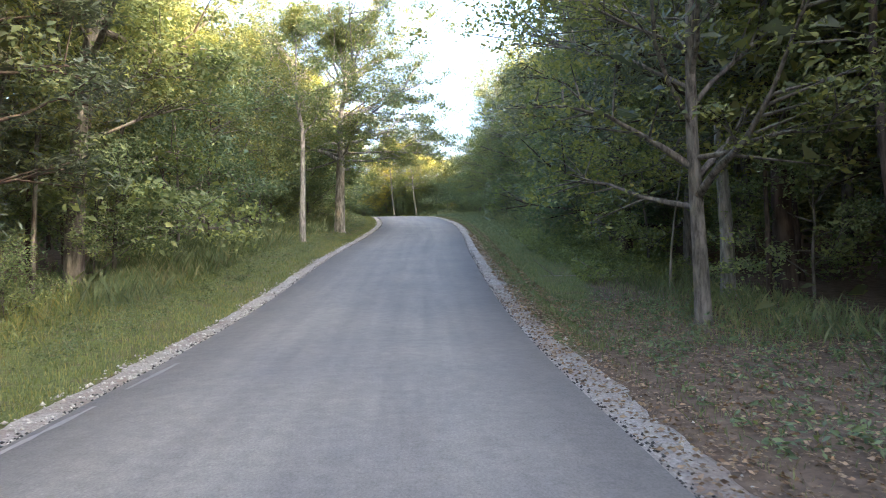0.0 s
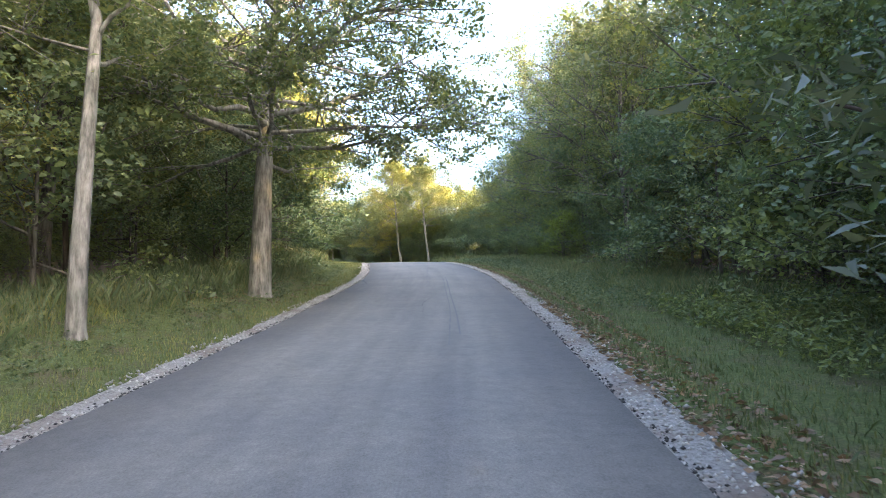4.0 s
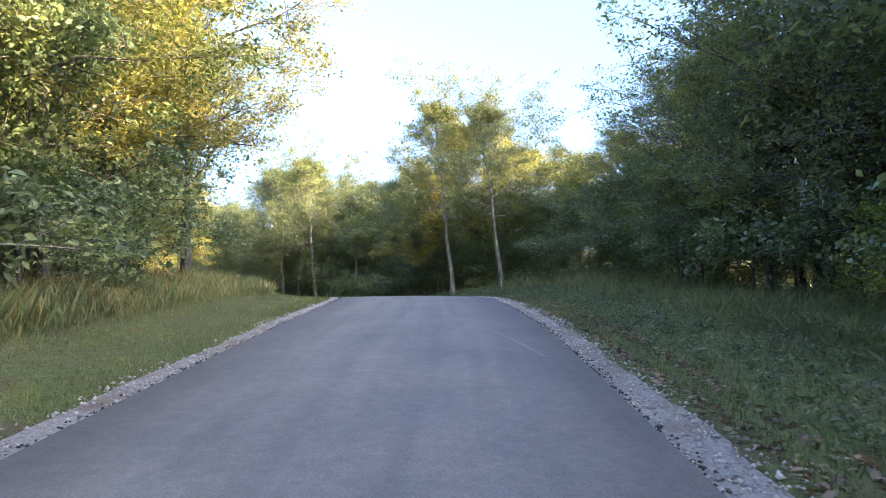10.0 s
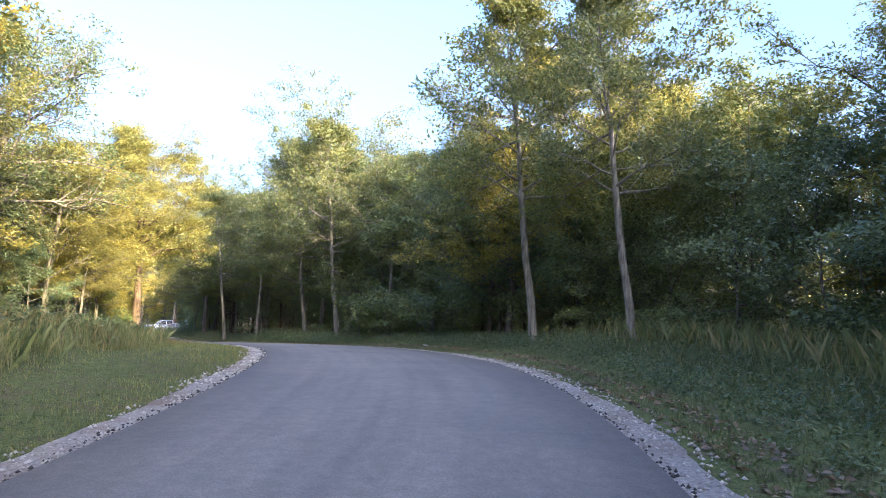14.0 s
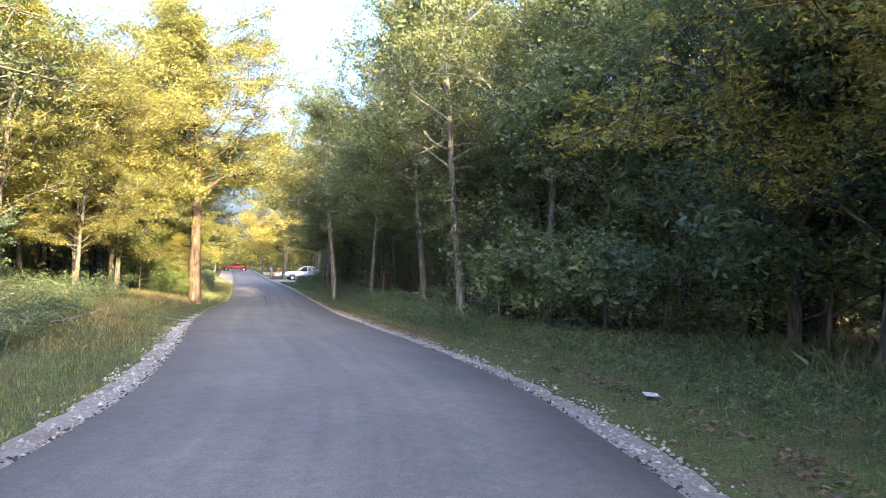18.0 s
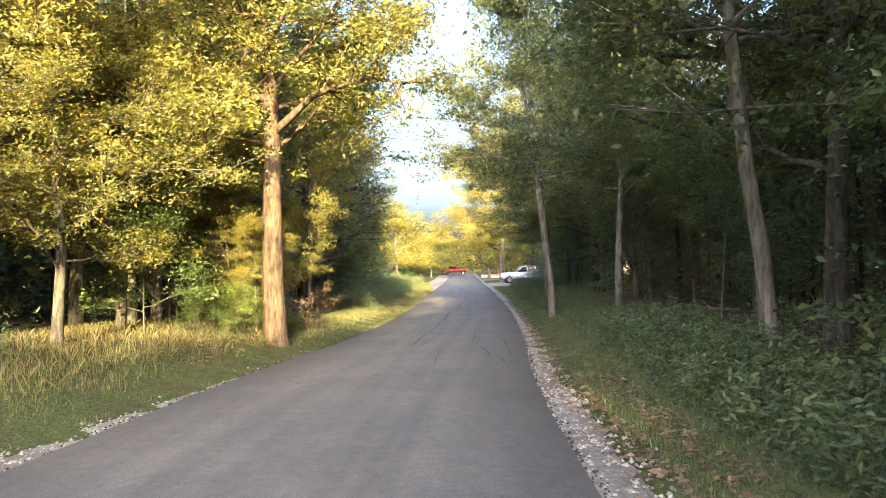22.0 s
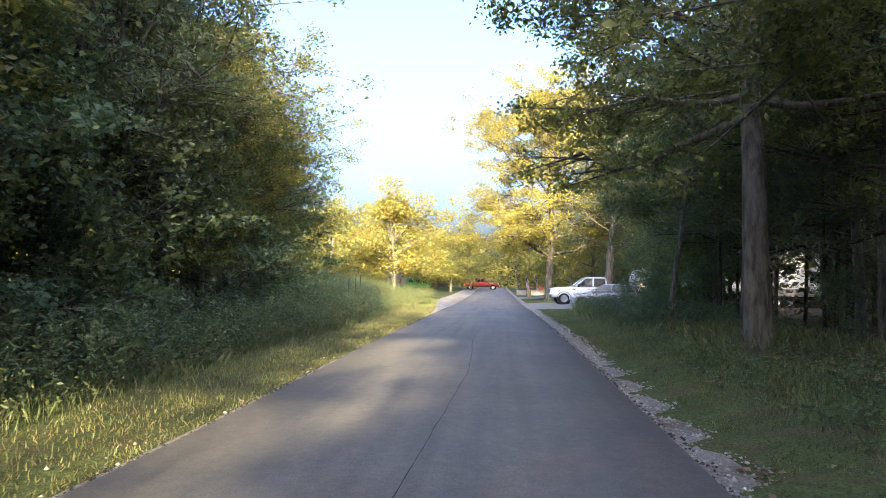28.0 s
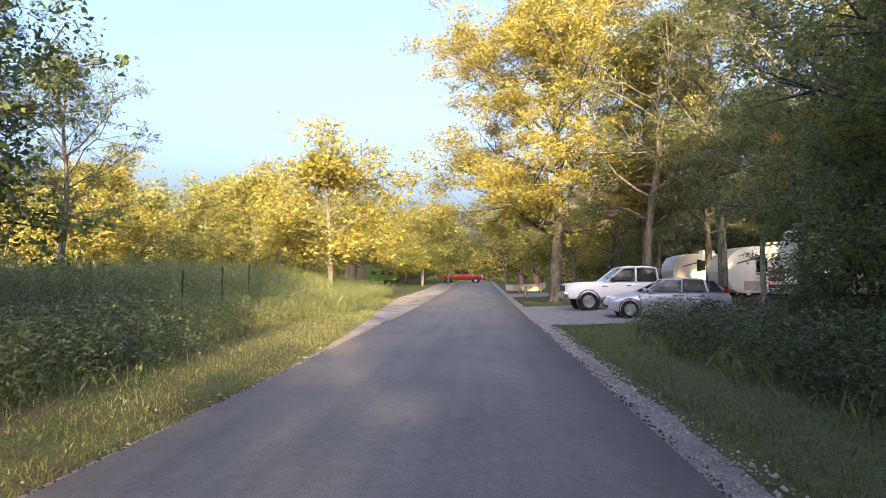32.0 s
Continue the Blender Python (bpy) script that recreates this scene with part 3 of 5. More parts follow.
for k in range(3):
    tree_thing("back", "forest_tree", "shaded forest tree standing back from the road", *grow(rng_next(), 12 + 1.2 * k, 0.16, 1.8 + 0.7 * k, 4.2, 16, 5000, BARK, LEAF_WOODS, 0.30, dome, 6, 0.32, 0.02, (15, 60), 0.55, 6))
for k in range(3):
    tree_thing("pole", "pole_tree", "thin dark-stemmed tree crowded inside the wood", *grow(rng_next(), 10.0 + 1.3 * k, 0.075 + 0.015 * k, 3.6 + 0.9 * k, 2.2, 12, 5600, BARK_DARK if k else BARK, LEAF_OAK, 0.13, dome, 5, 0.24, 0.03, (10, 55), 0.55, 6))
tree_thing("leaning_oak", "leaning_oak_tree", "slender grey-barked oak leaning over the road", *grow(rng_next(), 12.5, 0.17, 5.0, 3.9, 30, 36000, BARK_PALE, LEAF_OAK, 0.135, dome, 9, 0.25, 0.13, (5, 55), low=1.2, way=0))
tree_thing("great_oak", "great_oak_tree", "old oak with a thick rough trunk and limbs over the road", *grow(rng_next(), 14.5, 0.26, 4.4, 5.4, 52, 150000, BARK, LEAF_OAK, 0.105, dome, 13, 0.24, 0, (4, 56), low=1.1, droop=0.4))
tree_thing("old_oak", "old_oak_tree", "spreading old oak with pale furrowed bark and drooping limbs", *grow(rng_next(), 13.5, 0.35, 4.6, 7.4, 50, 110000, BARK_PALE, LEAF_OAK, 0.135, dome, 12, 0.26, 0, (-2, 56), low=1.3, droop=0.4))
tree_thing("great_gold", "great_hickory_tree", "old hickory with a thick trunk, its yellow-green crown in low sun", *grow(rng_next(), 15.5, 0.33, 5.4, 4.4, 40, 85000, BARK_BROWN, LEAF_SUNLIT, 0.15, dome, 13, 0.30))
for k in range(2):
    tree_thing("far_gold", "field_tree", "round yellow-lit tree at the far side of the lawn", *grow(rng_next(), 9.5, 0.2, 1.4, 4.2, 20, 4200, BARK, LEAF_SUNLIT, 0.42, dome, 4, 0.55, 0, (15, 60), 0.6, 6))
tree_thing("big", "spreading_tree", "large spreading tree with lit yellow-green crown beside the campsite", *grow(rng_next(), 17.0, 0.36, 3.6, 7.4, 48, 90000, BARK, LEAF_SUNLIT, 0.20, dome, 10, 0.40))
tree_thing("small_gold", "lawn_tree", "small rounded tree on the lawn, glowing yellow in low sun", *grow(rng_next(), 7.8, 0.19, 1.5, 3.8, 30, 12000, BARK, LEAF_SUNLIT, 0.29, dome, 6, 0.42))
tree_thing("bright", "young_sapling", "bright green young sapling before the dark wood", *grow(rng_next(), 4.6, 0.04, 0.8, 1.9, 13, 4800, BARK, LEAF_BRIGHT, 0.12, layered, 4, 0.27, 0.05, (5, 45), 0.6, 6))
tree_thing("dry", "dry_shrub", "small shrub with dry orange-brown leaves", *grow(rng_next(), 1.7, 0.016, 0.2, 0.7, 9, 420, BARK, LEAF_BROWN, 0.15, layered, 3, 0.2, 0.05, (20, 70), 0.5, 5))

used = {}
plant_rng = np.random.default_rng(7)


def plant(key, s, l, scale=1.0, turn=None, variant=None, sink=0.08, stretch=1.0):
    """Stands a plant of that kind on the ground at s, l."""
    pool = PLANTS[key]
    ob = pool[int(plant_rng.integers(len(pool))) if variant is None else variant % len(pool)]
    turn = plant_rng.uniform(0, 360) if turn is None else turn
    m = Matrix.Translation(stand(s, l, sink)) @ pose(0, 0, 0, 0, 0, turn) @ Matrix.Diagonal((scale, scale, scale * stretch, 1))
    if ob.name not in used:
        used[ob.name] = ob
        ob.matrix_basis = m
        return ob
    return copy_thing(ob, m)


# trees that stand out, and some added only for shade: kind, s, l, scale
MARKED = [("sapling", 60.0, -7.0, 1.15), ("sapling", 63.5, -7.4, 1.2), ("sapling", 68.5, -8.0, 1.2), ("sapling", 73.5, -8.8, 1.2), ("sapling", 18.0, -7.0, 1.2), ("sapling", 23.0, -7.2, 1.1), ("sapling", 34.0, -7.4, 1.1),
          ("sapling", 45.0, -7.0, 1.2), ("sapling", 50.0, -7.4, 1.2), ("sapling", 54.5, -7.6, 1.2),
          ("slim", 13.6, 6.8, 0.8), ("slim", 26.5, 7.3, 0.95), ("oak", 16.0, -7.0, 0.95),
          ("gold", 90.6, 9.0, 0.84), ("gold", 95.0, 9.6, 0.85), ("gold", 88.0, 11.6, 0.72), ("sapling", 89.2, 8.4, 0.9), ("sapling", 92.8, 7.6, 1.0), ("sapling", 95.6, 7.2, 1.0), ("sapling", 98.3, 7.0, 1.1), ("sapling", 103.2, 8.3, 1.0), ("sapling", 106.0, 8.4, 1.1), ("sapling", 109.0, 8.6, 1.0), ("shrub", 94.2, 6.9, 1.0), ("shrub", 97.0, 6.6, 1.0), ("shrub", 100.0, 6.4, 1.0), ("shrub", 104.5, 6.3, 1.0), ("oak", 93.4, 7.6, 0.84), ("cedar", 90.3, 11.4, 1.2), ("slim", 101.1, 6.9, 0.9), ("oak", 72.0, 9.2, 0.92), ("oak", 97.2, 8.4, 0.7), ("oak", 101.5, 8.0, 0.76), ("oak", 109.4, 7.9, 0.9), ("sapling", 78.0, 9.4, 0.8), ("sapling", 80.4, 9.0, 0.75), ("sapling", 82.6, 8.6, 0.8), ("sapling", 85.0, 8.6, 0.8), ("sapling", 87.4, 8.8, 0.85), ("sapling", 76.0, 10.0, 0.8), ("sapling", 90.6, 9.2, 0.8), ("oak", 113.6, 7.6, 1.1), ("oak", 117.6, 7.8, 1.05),
          ("oak", 126.4, 6.6, 0.62), ("slim", 122.8, 5.4, 0.85), ("oak", 133.2, 8.4, 0.95), ("bright", 114.6, -5.3, 0.55), ("bright", 117.2, -5.4, 0.5), ("gold", 112.6, -5.8, 0.7), ("gold", 115.6, -6.4, 0.74), ("gold", 110.2, -6.6, 0.45), ("gold", 118.9, -5.2, 0.4), ("slim", 117.0, -6.9, 0.85),
          ("gold", 119.5, -7.6, 0.85), ("cedar", 127.4, -5.6, 1.15), ("oak", 62.0, 9.8, 0.95), ("oak", 65.6, 9.4, 0.98), ("oak", 69.2, 9.9, 0.92), ("oak", 57.0, 9.4, 1.1), ("oak", 74.5, 11.4, 0.78), ("gold", 80.0, 11.4, 0.85), ("gold", 92.5, 10.8, 0.74), ("gold", 77.5, 12.2, 0.8), ("oak", 63.5, 12.5, 1.0), ("oak", 59.0, 14.0, 1.1), ("oak", 160.3, 9.6, 0.7), ("slim", 176.0, 11.2, 0.8), ("slim", 169.0, 12.0, 0.9), ("oak", 171.2, 12.6, 1.0), ("oak", 166.0, 14.0, 1.0), ("oak", 166.5, 10.4, 0.9), ("oak", 158.5, 11.0, 0.85),  
          ("gold", 197.0, 9.5, 1.1), ("oak", 194.0, 15.0, 1.1), ("oak", 180.0, -18.5, 0.85), ("oak", 165.0, -15.5, 0.9), ("oak", 170.0, -19.0, 0.9), ("cedar", 161.0, -13.0, 1.0),
          ("gold", 61.0, -7.8, 1.08), ("gold", 66.5, -8.6, 1.02), ("gold", 71.0, -8.6, 1.1), ("gold", 76.5, -7.9, 1.12), ("oak", 74.5, -9.8, 1.0), ("gold", 85.5, -13.2, 1.0), ("gold", 91.5, -13.0, 0.95), ("gold", 107.5, -8.2, 1.0), ("gold", 112.6, -7.2, 0.95), ("cedar", 66, 12.5, 1.0), ("cedar", 69, 14.5, 0.68), ("cedar", 72, 12.6, 0.68), ("cedar", 75, 14.0, 0.68), ("cedar", 78, 13.0, 0.68),
          ("cedar", 63, 11.5, 1.05), ("oak", 163.0, 22.5, 1.0), ("oak", 172.5, 25.0, 1.0), ("oak", 159.0, 27.0, 1.0), ("back", 177.0, 27.0, 1.0), ("back", 205.0, 14.5, 1.0), ("back", 211.0, 17.5, 1.0),
          ("oak", 209.0, 11.5, 0.9), ("back", 217.0, 14.0, 1.0), ("back", 222.0, 18.0, 1.0), ("back", 203.0, 21.5, 1.1), ("cedar", 70.5, 17.0, 1.0), ("cedar", 66.5, 16.5, 1.05), ("gold", 152.5, -11.5, 0.95), ("gold", 158.0, -9.4, 0.8), ("gold", 148.5, -10.8, 1.1),
          ("oak", 138.5, -8.6, 0.85), ("oak", 143.0, -8.4, 0.9), ("oak", 147.5, -8.2, 0.85), ("oak", 151.0, -8.8, 0.72), ("cedar", 145.2, -9.2, 1.05), ("cedar", 140.8, -9.6, 1.0),
          ("sapling", 149.3, -8.2, 1.1), ("sapling", 145.0, -8.2, 1.0), ("sapling", 140.5, -8.4, 1.1),
          ("shrub", 157.5, 6.6, 0.7), ("shrub", 159.8, 7.4, 0.8), ("shrub", 162.0, 6.4, 0.6), ("shrub", 164.5, 8.2, 0.8), ("oak", 164.0, 11.5, 0.85), ("oak", 155.0, 12.0, 0.9), ("cedar", 151.5, 11.0, 1.0), ("bright", 61.0, 8.0, 0.9), ("bright", 54.5, 7.2, 1.0), ("bright", 100.5, 7.4, 0.9), ("bright", 118.0, -4.6, 0.42), ("bright", 115.7, -4.7, 0.45), ("bright", 119.4, -5.8, 0.5),
          ("oak", 156.5, -11.5, 0.88), ("oak", 161.0, -12.8, 0.85), ("cedar", 158.5, -10.8, 1.0), ("sapling", 160.0, -9.6, 1.2), ("sapling", 156.0, -9.2, 1.2), ("oak", 152.0, -9.6, 0.8), ("cedar", 143.6, 8.2, 1.0)]
SINGLED = [("slim", 30.6, -4.67, 0.82, 40), ("old_oak", 38.7, -4.2, 0.85, 70), ("oak", 10.8, 5.2, 0.7, 200), ("great_gold", 117.0, -3.4, 0.85, 120),
           ("great_oak", 142.6, 5.2, 0.98, 30), ("big", 190.0, 4.9, 1.0, 0), ("small_gold", 191.0, -8.4, 1.0, 60)]
for key, s, l, k, turn in SINGLED:
    plant(key, s, l, k, turn, 0)
for key, s, l, k in MARKED:
    plant(key, s, l, k)
plant("gold", 122.2, -4.0, 0.42, stretch=1.5)
plant("leaning_oak", 126.5, 3.7, 0.88, turn_at(126.5) + 150, stretch=1.12)
# oaks leant over the bend to throw shade on the road
plant("leaning_oak", 87.0, 5.4, 0.88, turn_at(87) + 180)
plant("leaning_oak", 83.8, 6.6, 0.8, turn_at(83.8) + 170)
plant("gold", 91.4, 7.0, 0.86)
# crowns leant over the verge to keep sun off the lane ahead
plant("leaning_oak", 105.4, 5.8, 1.0, turn_at(105.4) + 180)
plant("leaning_oak", 113.3, 6.4, 1.05, turn_at(113.3) + 180)
# tall oaks added sunward of the bend to shade the road beyond
for s, l, k in ((68.0, 12.8, 1.12), (70.8, 12.4, 1.16), (66.8, 15.2, 1.16), (65.0, 17.0, 1.1)):
    plant("oak", s, l, k, None, 2)
plant("leaning_oak", 151.6, 5.8, 0.72, turn_at(151.6) - 20)
for s, l, k in ((152, 9.0, 0.8), (154, 8.0, 0.7), (156.5, 9.4, 0.85), (159, 8.6, 0.75), (161.5, 10.2, 0.85), (164, 9.2, 0.8), (166.5, 11.0, 0.9), (153.5, 11.5, 0.9), (158, 12.4, 0.9), (163, 13.2, 0.95), (168, 13.6, 0.9)):
    plant("pole", s, l, k)
for s, l, k in ((186.0, 9.2, 1.1), (184.5, 12.6, 1.15), (177.0, 13.2, 1.05), (192.0, 10.5, 1.1), (189.0, 20.5, 1.2), (181.5, 23.0, 1.2)):
    plant("oak", s, l, k, None, 2, stretch=1.05)
for s, l, k in ((158.0, 9.4, 0.75), (162.8, 9.6, 0.7), (167.0, 10.6, 0.8), (160.4, 8.0, 0.7), (164.6, 8.8, 0.75), (155.6, 8.4, 0.7)):
    plant("sapling", s, l, k)
for s, l, k in ((119.3, -3.95, 0.75), (120.3, -3.6, 0.7), (124.9, -4.3, 0.8), (136.5, -5.2, 0.7), (126.0, 8.5, 1.3), (130.0, 7.5, 0.9), (28.0, 8.6, 1.0)):
    plant("dry", s, l, k)

# woods along both sides: the wood's edge, as distance from the road's centre
EDGE_L = ([-15, 0, 20, 34, 45, 58, 72, 84, 94, 104, 118, 130, 150], [7.2, 7.2, 8.0, 8.4, 8.0, 8.6, 10.5, 14.0, 13.0, 10.0, 8.0, 7.5, 8.2])
EDGE_R = ([-15, 0, 12, 28, 36, 58, 74, 86, 98, 112, 130, 150, 166], [9.5, 9.0, 7.8, 8.2, 9.2, 9.0, 9.8, 10.4, 8.2, 8.6, 8.4, 8.8, 10.5])
for side, edge, s_last in ((-1, EDGE_L, 154), (1, EDGE_R, 165)):
    for row in range(3):
        # right rows begin behind the camera: unseen trees added for shade
        s = (-14.0 if side < 0 else -36.0) + row * 1.3
        while s < s_last:
            off = np.interp(s, *edge) + row * 4.0 + plant_rng.uniform(-1.0, 1.2)
            dim = (side < 0 and (s < 45 or 98 < s < 136)) or (side > 0 and (s < 18 or s > 106))    # bare stems under a closed canopy
            if row == 0:
                odds = [0.42, 0.0, 0.06, 0.16, 0.06, 0.30] if dim else [0.26, 0.24, 0.30, 0.14, 0.06, 0.0] if side < 0 else [0.40, 0.04, 0.38, 0.14, 0.04, 0.0]
                key = plant_rng.choice(["oak", "gold", "sapling", "cedar", "slim", "pole"], p=odds)
            elif row == 1:
                key = plant_rng.choice(["oak", "cedar", "back", "gold"], p=[0.06, 0.14, 0.74, 0.06])
            else:
                key = "back"
            # right rows scaled: taller to cast shade, lower to let sun through
            plant(str(key), s, side * off, plant_rng.uniform(0.82, 1.1) * (1.3 if side > 0 and row and s < 34 else 1.14 if side > 0 and s < 34 else 1.08 if side > 0 and s < 56 else 0.62 if side > 0 and row and 66 < s < 112 else 0.7 if side > 0 and row and s >= 112 else 0.78 if side > 0 and 71 < s < 79 else 0.7 if side > 0 and 79 <= s < 90 else 1.0))
            s += plant_rng.uniform(3.0, 4.6) if row < 1 else plant_rng.uniform(3.8, 5.6)
    s = -10.0
    while s < min(s_last, 148):
        off = np.interp(s, *edge) - 0.6 + plant_rng.uniform(-0.6, 2.4)
        dim = (side < 0 and (s < 45 or 98 < s < 136)) or (side > 0 and (s < 18 or s > 106))
        plant("shrub" if plant_rng.random() < (0.75 if dim else 0.55) else "sapling", s, side * off, plant_rng.uniform(0.55, 1.05) * (0.7 if dim else 1.0))
        s += plant_rng.uniform(1.1, 2.8) * (2.2 if dim else 1.0)
# thin stems crowded behind the wood's edge
for side, edge, spans in ((-1, EDGE_L, ((-6, 38, 46), (114, 138, 26))), (1, EDGE_R, ((-8, 18, 24), (84, 150, 56)))):
    for s0, s1, n in spans:
        for k in range(n):
            s = s0 + (s1 - s0) * (k + plant_rng.uniform(0, 1)) / n
            plant("pole", s, side * (np.interp(s, *edge) + plant_rng.uniform(-0.6, 7.0)), plant_rng.uniform(0.8, 1.15))

# trees round the lawn and behind the campsites
for row in range(2):
    for k in range(15):
        u = (k + 0.5 * row) / 14.5
        plant("far_gold", 190 + 46 * u + 9 * row + plant_rng.uniform(-3, 3), -58 - 6 * row + 56 * u + plant_rng.uniform(-2.5, 2.5), plant_rng.uniform(0.75, 1.0))
for s, l, k in ((203, -17, 0.95), (198, -27, 0.95), (214, -11, 0.9), (224, -5.5, 0.9)):
    plant("small_gold", s, l, k)
for s, l, k in ((238, 4, 0.9), (232, 9, 0.9), (246, -4, 0.9), (244, 9, 1.0), (226, 11, 0.9)):
    plant("far_gold", s, l, k)
for k in range(14):
    plant("oak" if k % 2 else "back", 176 + 5.0 * k + plant_rng.uniform(-2, 2), 25 + 0.2 * k + plant_rng.uniform(-2, 5), plant_rng.uniform(0.85, 1.1))

# sunlit sprigs round the old hickory's foot
for key, s, l, k in (("bright", 116.2, -4.0, 0.5), ("gold", 118.2, -4.3, 0.26), ("bright", 118.6, -3.9, 0.38), ("gold", 121.0, -4.6, 0.3)):
    plant(key, s, l, k)

# distant woods: a deep, ragged belt of foliage
def woods(name, rows, n, label, height=11.0, mat=LEAF_WOODS, size=0.62, ragged=0.22):
    rng = rng_next()
    seg = rng.integers(0, len(rows) - 1, n)
    u = rng.uniform(0, 1, n)
    r = np.array(rows, float)
    sl = r[seg] + (r[seg + 1] - r[seg]) * u[:, None]
    p = place(sl[:, 0], sl[:, 1] + rng.normal(0, 2.6, n))
    top = height * (1 - ragged + ragged * wave(p[:, 0] * 1.5, p[:, 1] * 1.5))
    z = np.interp(sl[:, 0], SEG, LINE[:, 2]) + top * rng.beta(1.0, 1.25, n)
    return tagged(new(name, leaves(name, mat, np.column_stack([p, z]), size, rng)), label, "woods", kind="stuff")


woods("far_woods", [(-30, -21), (30, -21), (70, -24), (110, -21), (150, -22)], 60000, "dense added woodland behind the first trees, blocking sky and sun")
woods("far_woods", [(-30, 20), (30, 22), (58, 24)], 30000, "dense added woodland behind the first trees, blocking sky and sun")
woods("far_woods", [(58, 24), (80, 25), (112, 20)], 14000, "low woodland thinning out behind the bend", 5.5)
woods("far_woods", [(112, 20), (170, 25), (245, 34)], 34000, "dense added woodland behind the first trees, blocking sky and sun")
# tall unseen belt added sunward so the road lies in shade
woods("far_woods", [(-70, 12), (-40, 27), (0, 29), (44, 31)], 17000, "dense added woodland behind the first trees, blocking sky and sun", 21.0, LEAF_WOODS, 1.5, 0.07)
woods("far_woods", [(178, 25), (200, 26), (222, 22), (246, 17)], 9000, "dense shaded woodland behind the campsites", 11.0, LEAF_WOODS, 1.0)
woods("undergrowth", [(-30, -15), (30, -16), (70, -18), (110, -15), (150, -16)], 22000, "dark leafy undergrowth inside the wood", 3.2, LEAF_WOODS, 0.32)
# right belt made taller and denser to stop low sun through gaps
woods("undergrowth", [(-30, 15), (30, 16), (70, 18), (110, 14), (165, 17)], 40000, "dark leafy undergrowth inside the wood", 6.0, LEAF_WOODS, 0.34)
# second unseen belt farther out, also added to block low sun
woods("far_woods", [(-70, 6), (-50, 34), (0, 36), (46, 38)], 16000, "dense added woodland behind the first trees, blocking sky and sun", 20.0, LEAF_WOODS, 1.8, 0.07)
woods("far_woods", [(150, -66), (215, -76), (250, -44), (262, 0), (250, 36)], 40000, "leafy woodland edge beyond the lawn trees", 8.5, LEAF_SUNLIT, 0.6)


# ---- grass ----
def blades(name, mat, s, l, height, width, rng, label, category="grass", curl=0.35):
    n = len(s)
    p = place(s, l)
    base = np.column_stack([p, ground_z(p[:, 0], p[:, 1]) - 0.02])
    a = rng.uniform(0, 2 * math.pi, n)
    side = np.column_stack([np.cos(a), np.sin(a), np.zeros(n)])
    bend = np.column_stack([-np.sin(a), np.cos(a), np.zeros(n)]) * (rng.normal(0, curl, n) * height)[:, None]
    h = np.zeros((n, 3))
    h[:, 2] = height
    w = (np.full(n, width) * rng.uniform(0.6, 1.4, n))[:, None]
    v = np.stack([base - side * w, base + side * w, base + h * 0.6 + bend * 0.4 + side * w * 0.6, base + h + bend], 1)
    k = np.arange(n)[:, None] * 4
    f = np.concatenate([k + np.array([[0, 1, 2]]), k + np.array([[0, 2, 3]])])
    return tagged(new(name, mesh_from(name, v.reshape(-1, 3), f, mat)), label, category, kind="stuff")


grass_rng = np.random.default_rng(21)
PAD = (171.5, 184.0)                                     # the driveway's stretch along the road
for side in (-1, 1):
    n = 230000
    s = grass_rng.uniform(-6, 190, n)
    reach = np.interp(s, *(EDGE_L if side < 0 else EDGE_R)) - 0.3
    reach = np.where((s > 158) & (side < 0), 9.0, reach)
    reach = np.where((s > 112) & (s < 150) & (side > 0), 5.3 + 0.5 * np.sin(s * 0.7), reach)
    q = grass_rng.uniform(0, 1, n) ** 1.5
    rim0 = np.where((s > 110) & (s < 164), 2.5, 2.8) if side < 0 else 3.0
    l = side * (rim0 + (reach - rim0) * q)
    h = grass_rng.uniform(0.04, 0.11, n) + 0.30 * np.where((s > 94) & (s < 160), 0.3, 1.0) * smooth(1.2, 3.0, np.abs(l) - 3.3) * grass_rng.uniform(0.2, 1, n)
    ok = ~((side > 0) & (s < 9) & (l < 7) & (grass_rng.random(n) < 0.8)) & ~((side > 0) & (s > PAD[0]) & (s < PAD[1]))
    ok &= ~((side < 0) & (l > -2.45 - 1.9 * smooth(156, 196, s)))
    dry = ok & (side < 0) & (s > 112) & (s < 172) & (grass_rng.random(n) < 0.7)
    if dry.any():
        blades("verge_grass", HAY, s[dry], l[dry], h[dry] * 0.7, 0.005, grass_rng, "short straw-coloured verge grass beside the asphalt", curl=0.6)
        ok &= ~dry
    blades("verge_grass", GRASS, s[ok], l[ok], h[ok], 0.006, grass_rng, "green verge grass, short at the gravel and longer by the trees")


def field(s0, s1, l0, l1, n, h0, h1, mat, width, label, clumps=60, curl=0.4):
    """Tall rank grass in tufts."""
    cs, cl = grass_rng.uniform(s0, s1, clumps), grass_rng.uniform(min(l0, l1), max(l0, l1), clumps)
    k = grass_rng.integers(0, clumps, n)
    s, l = cs[k] + grass_rng.normal(0, 0.55, n), cl[k] + grass_rng.normal(0, 0.45, n)
    keep_in = (l > min(l0, l1) - 0.3) & (l < max(l0, l1) + 0.3)
    h = grass_rng.uniform(h0, h1, n) * grass_rng.uniform(0.75, 1.1, clumps)[k]
    return blades("tall_grass", mat, s[keep_in], l[keep_in], h[keep_in], width, grass_rng, label, curl=curl)


field(56, 98, -5.2, -9.5, 42000, 0.2, 0.65, MEADOW, 0.0045, "tall drooping seed grass on the bank, tan and green", 330, 0.3)
field(64, 84, -6.6, -9.5, 9000, 0.4, 0.75, HAY, 0.004, "pale tan seed heads over the grass", 90, 0.25)
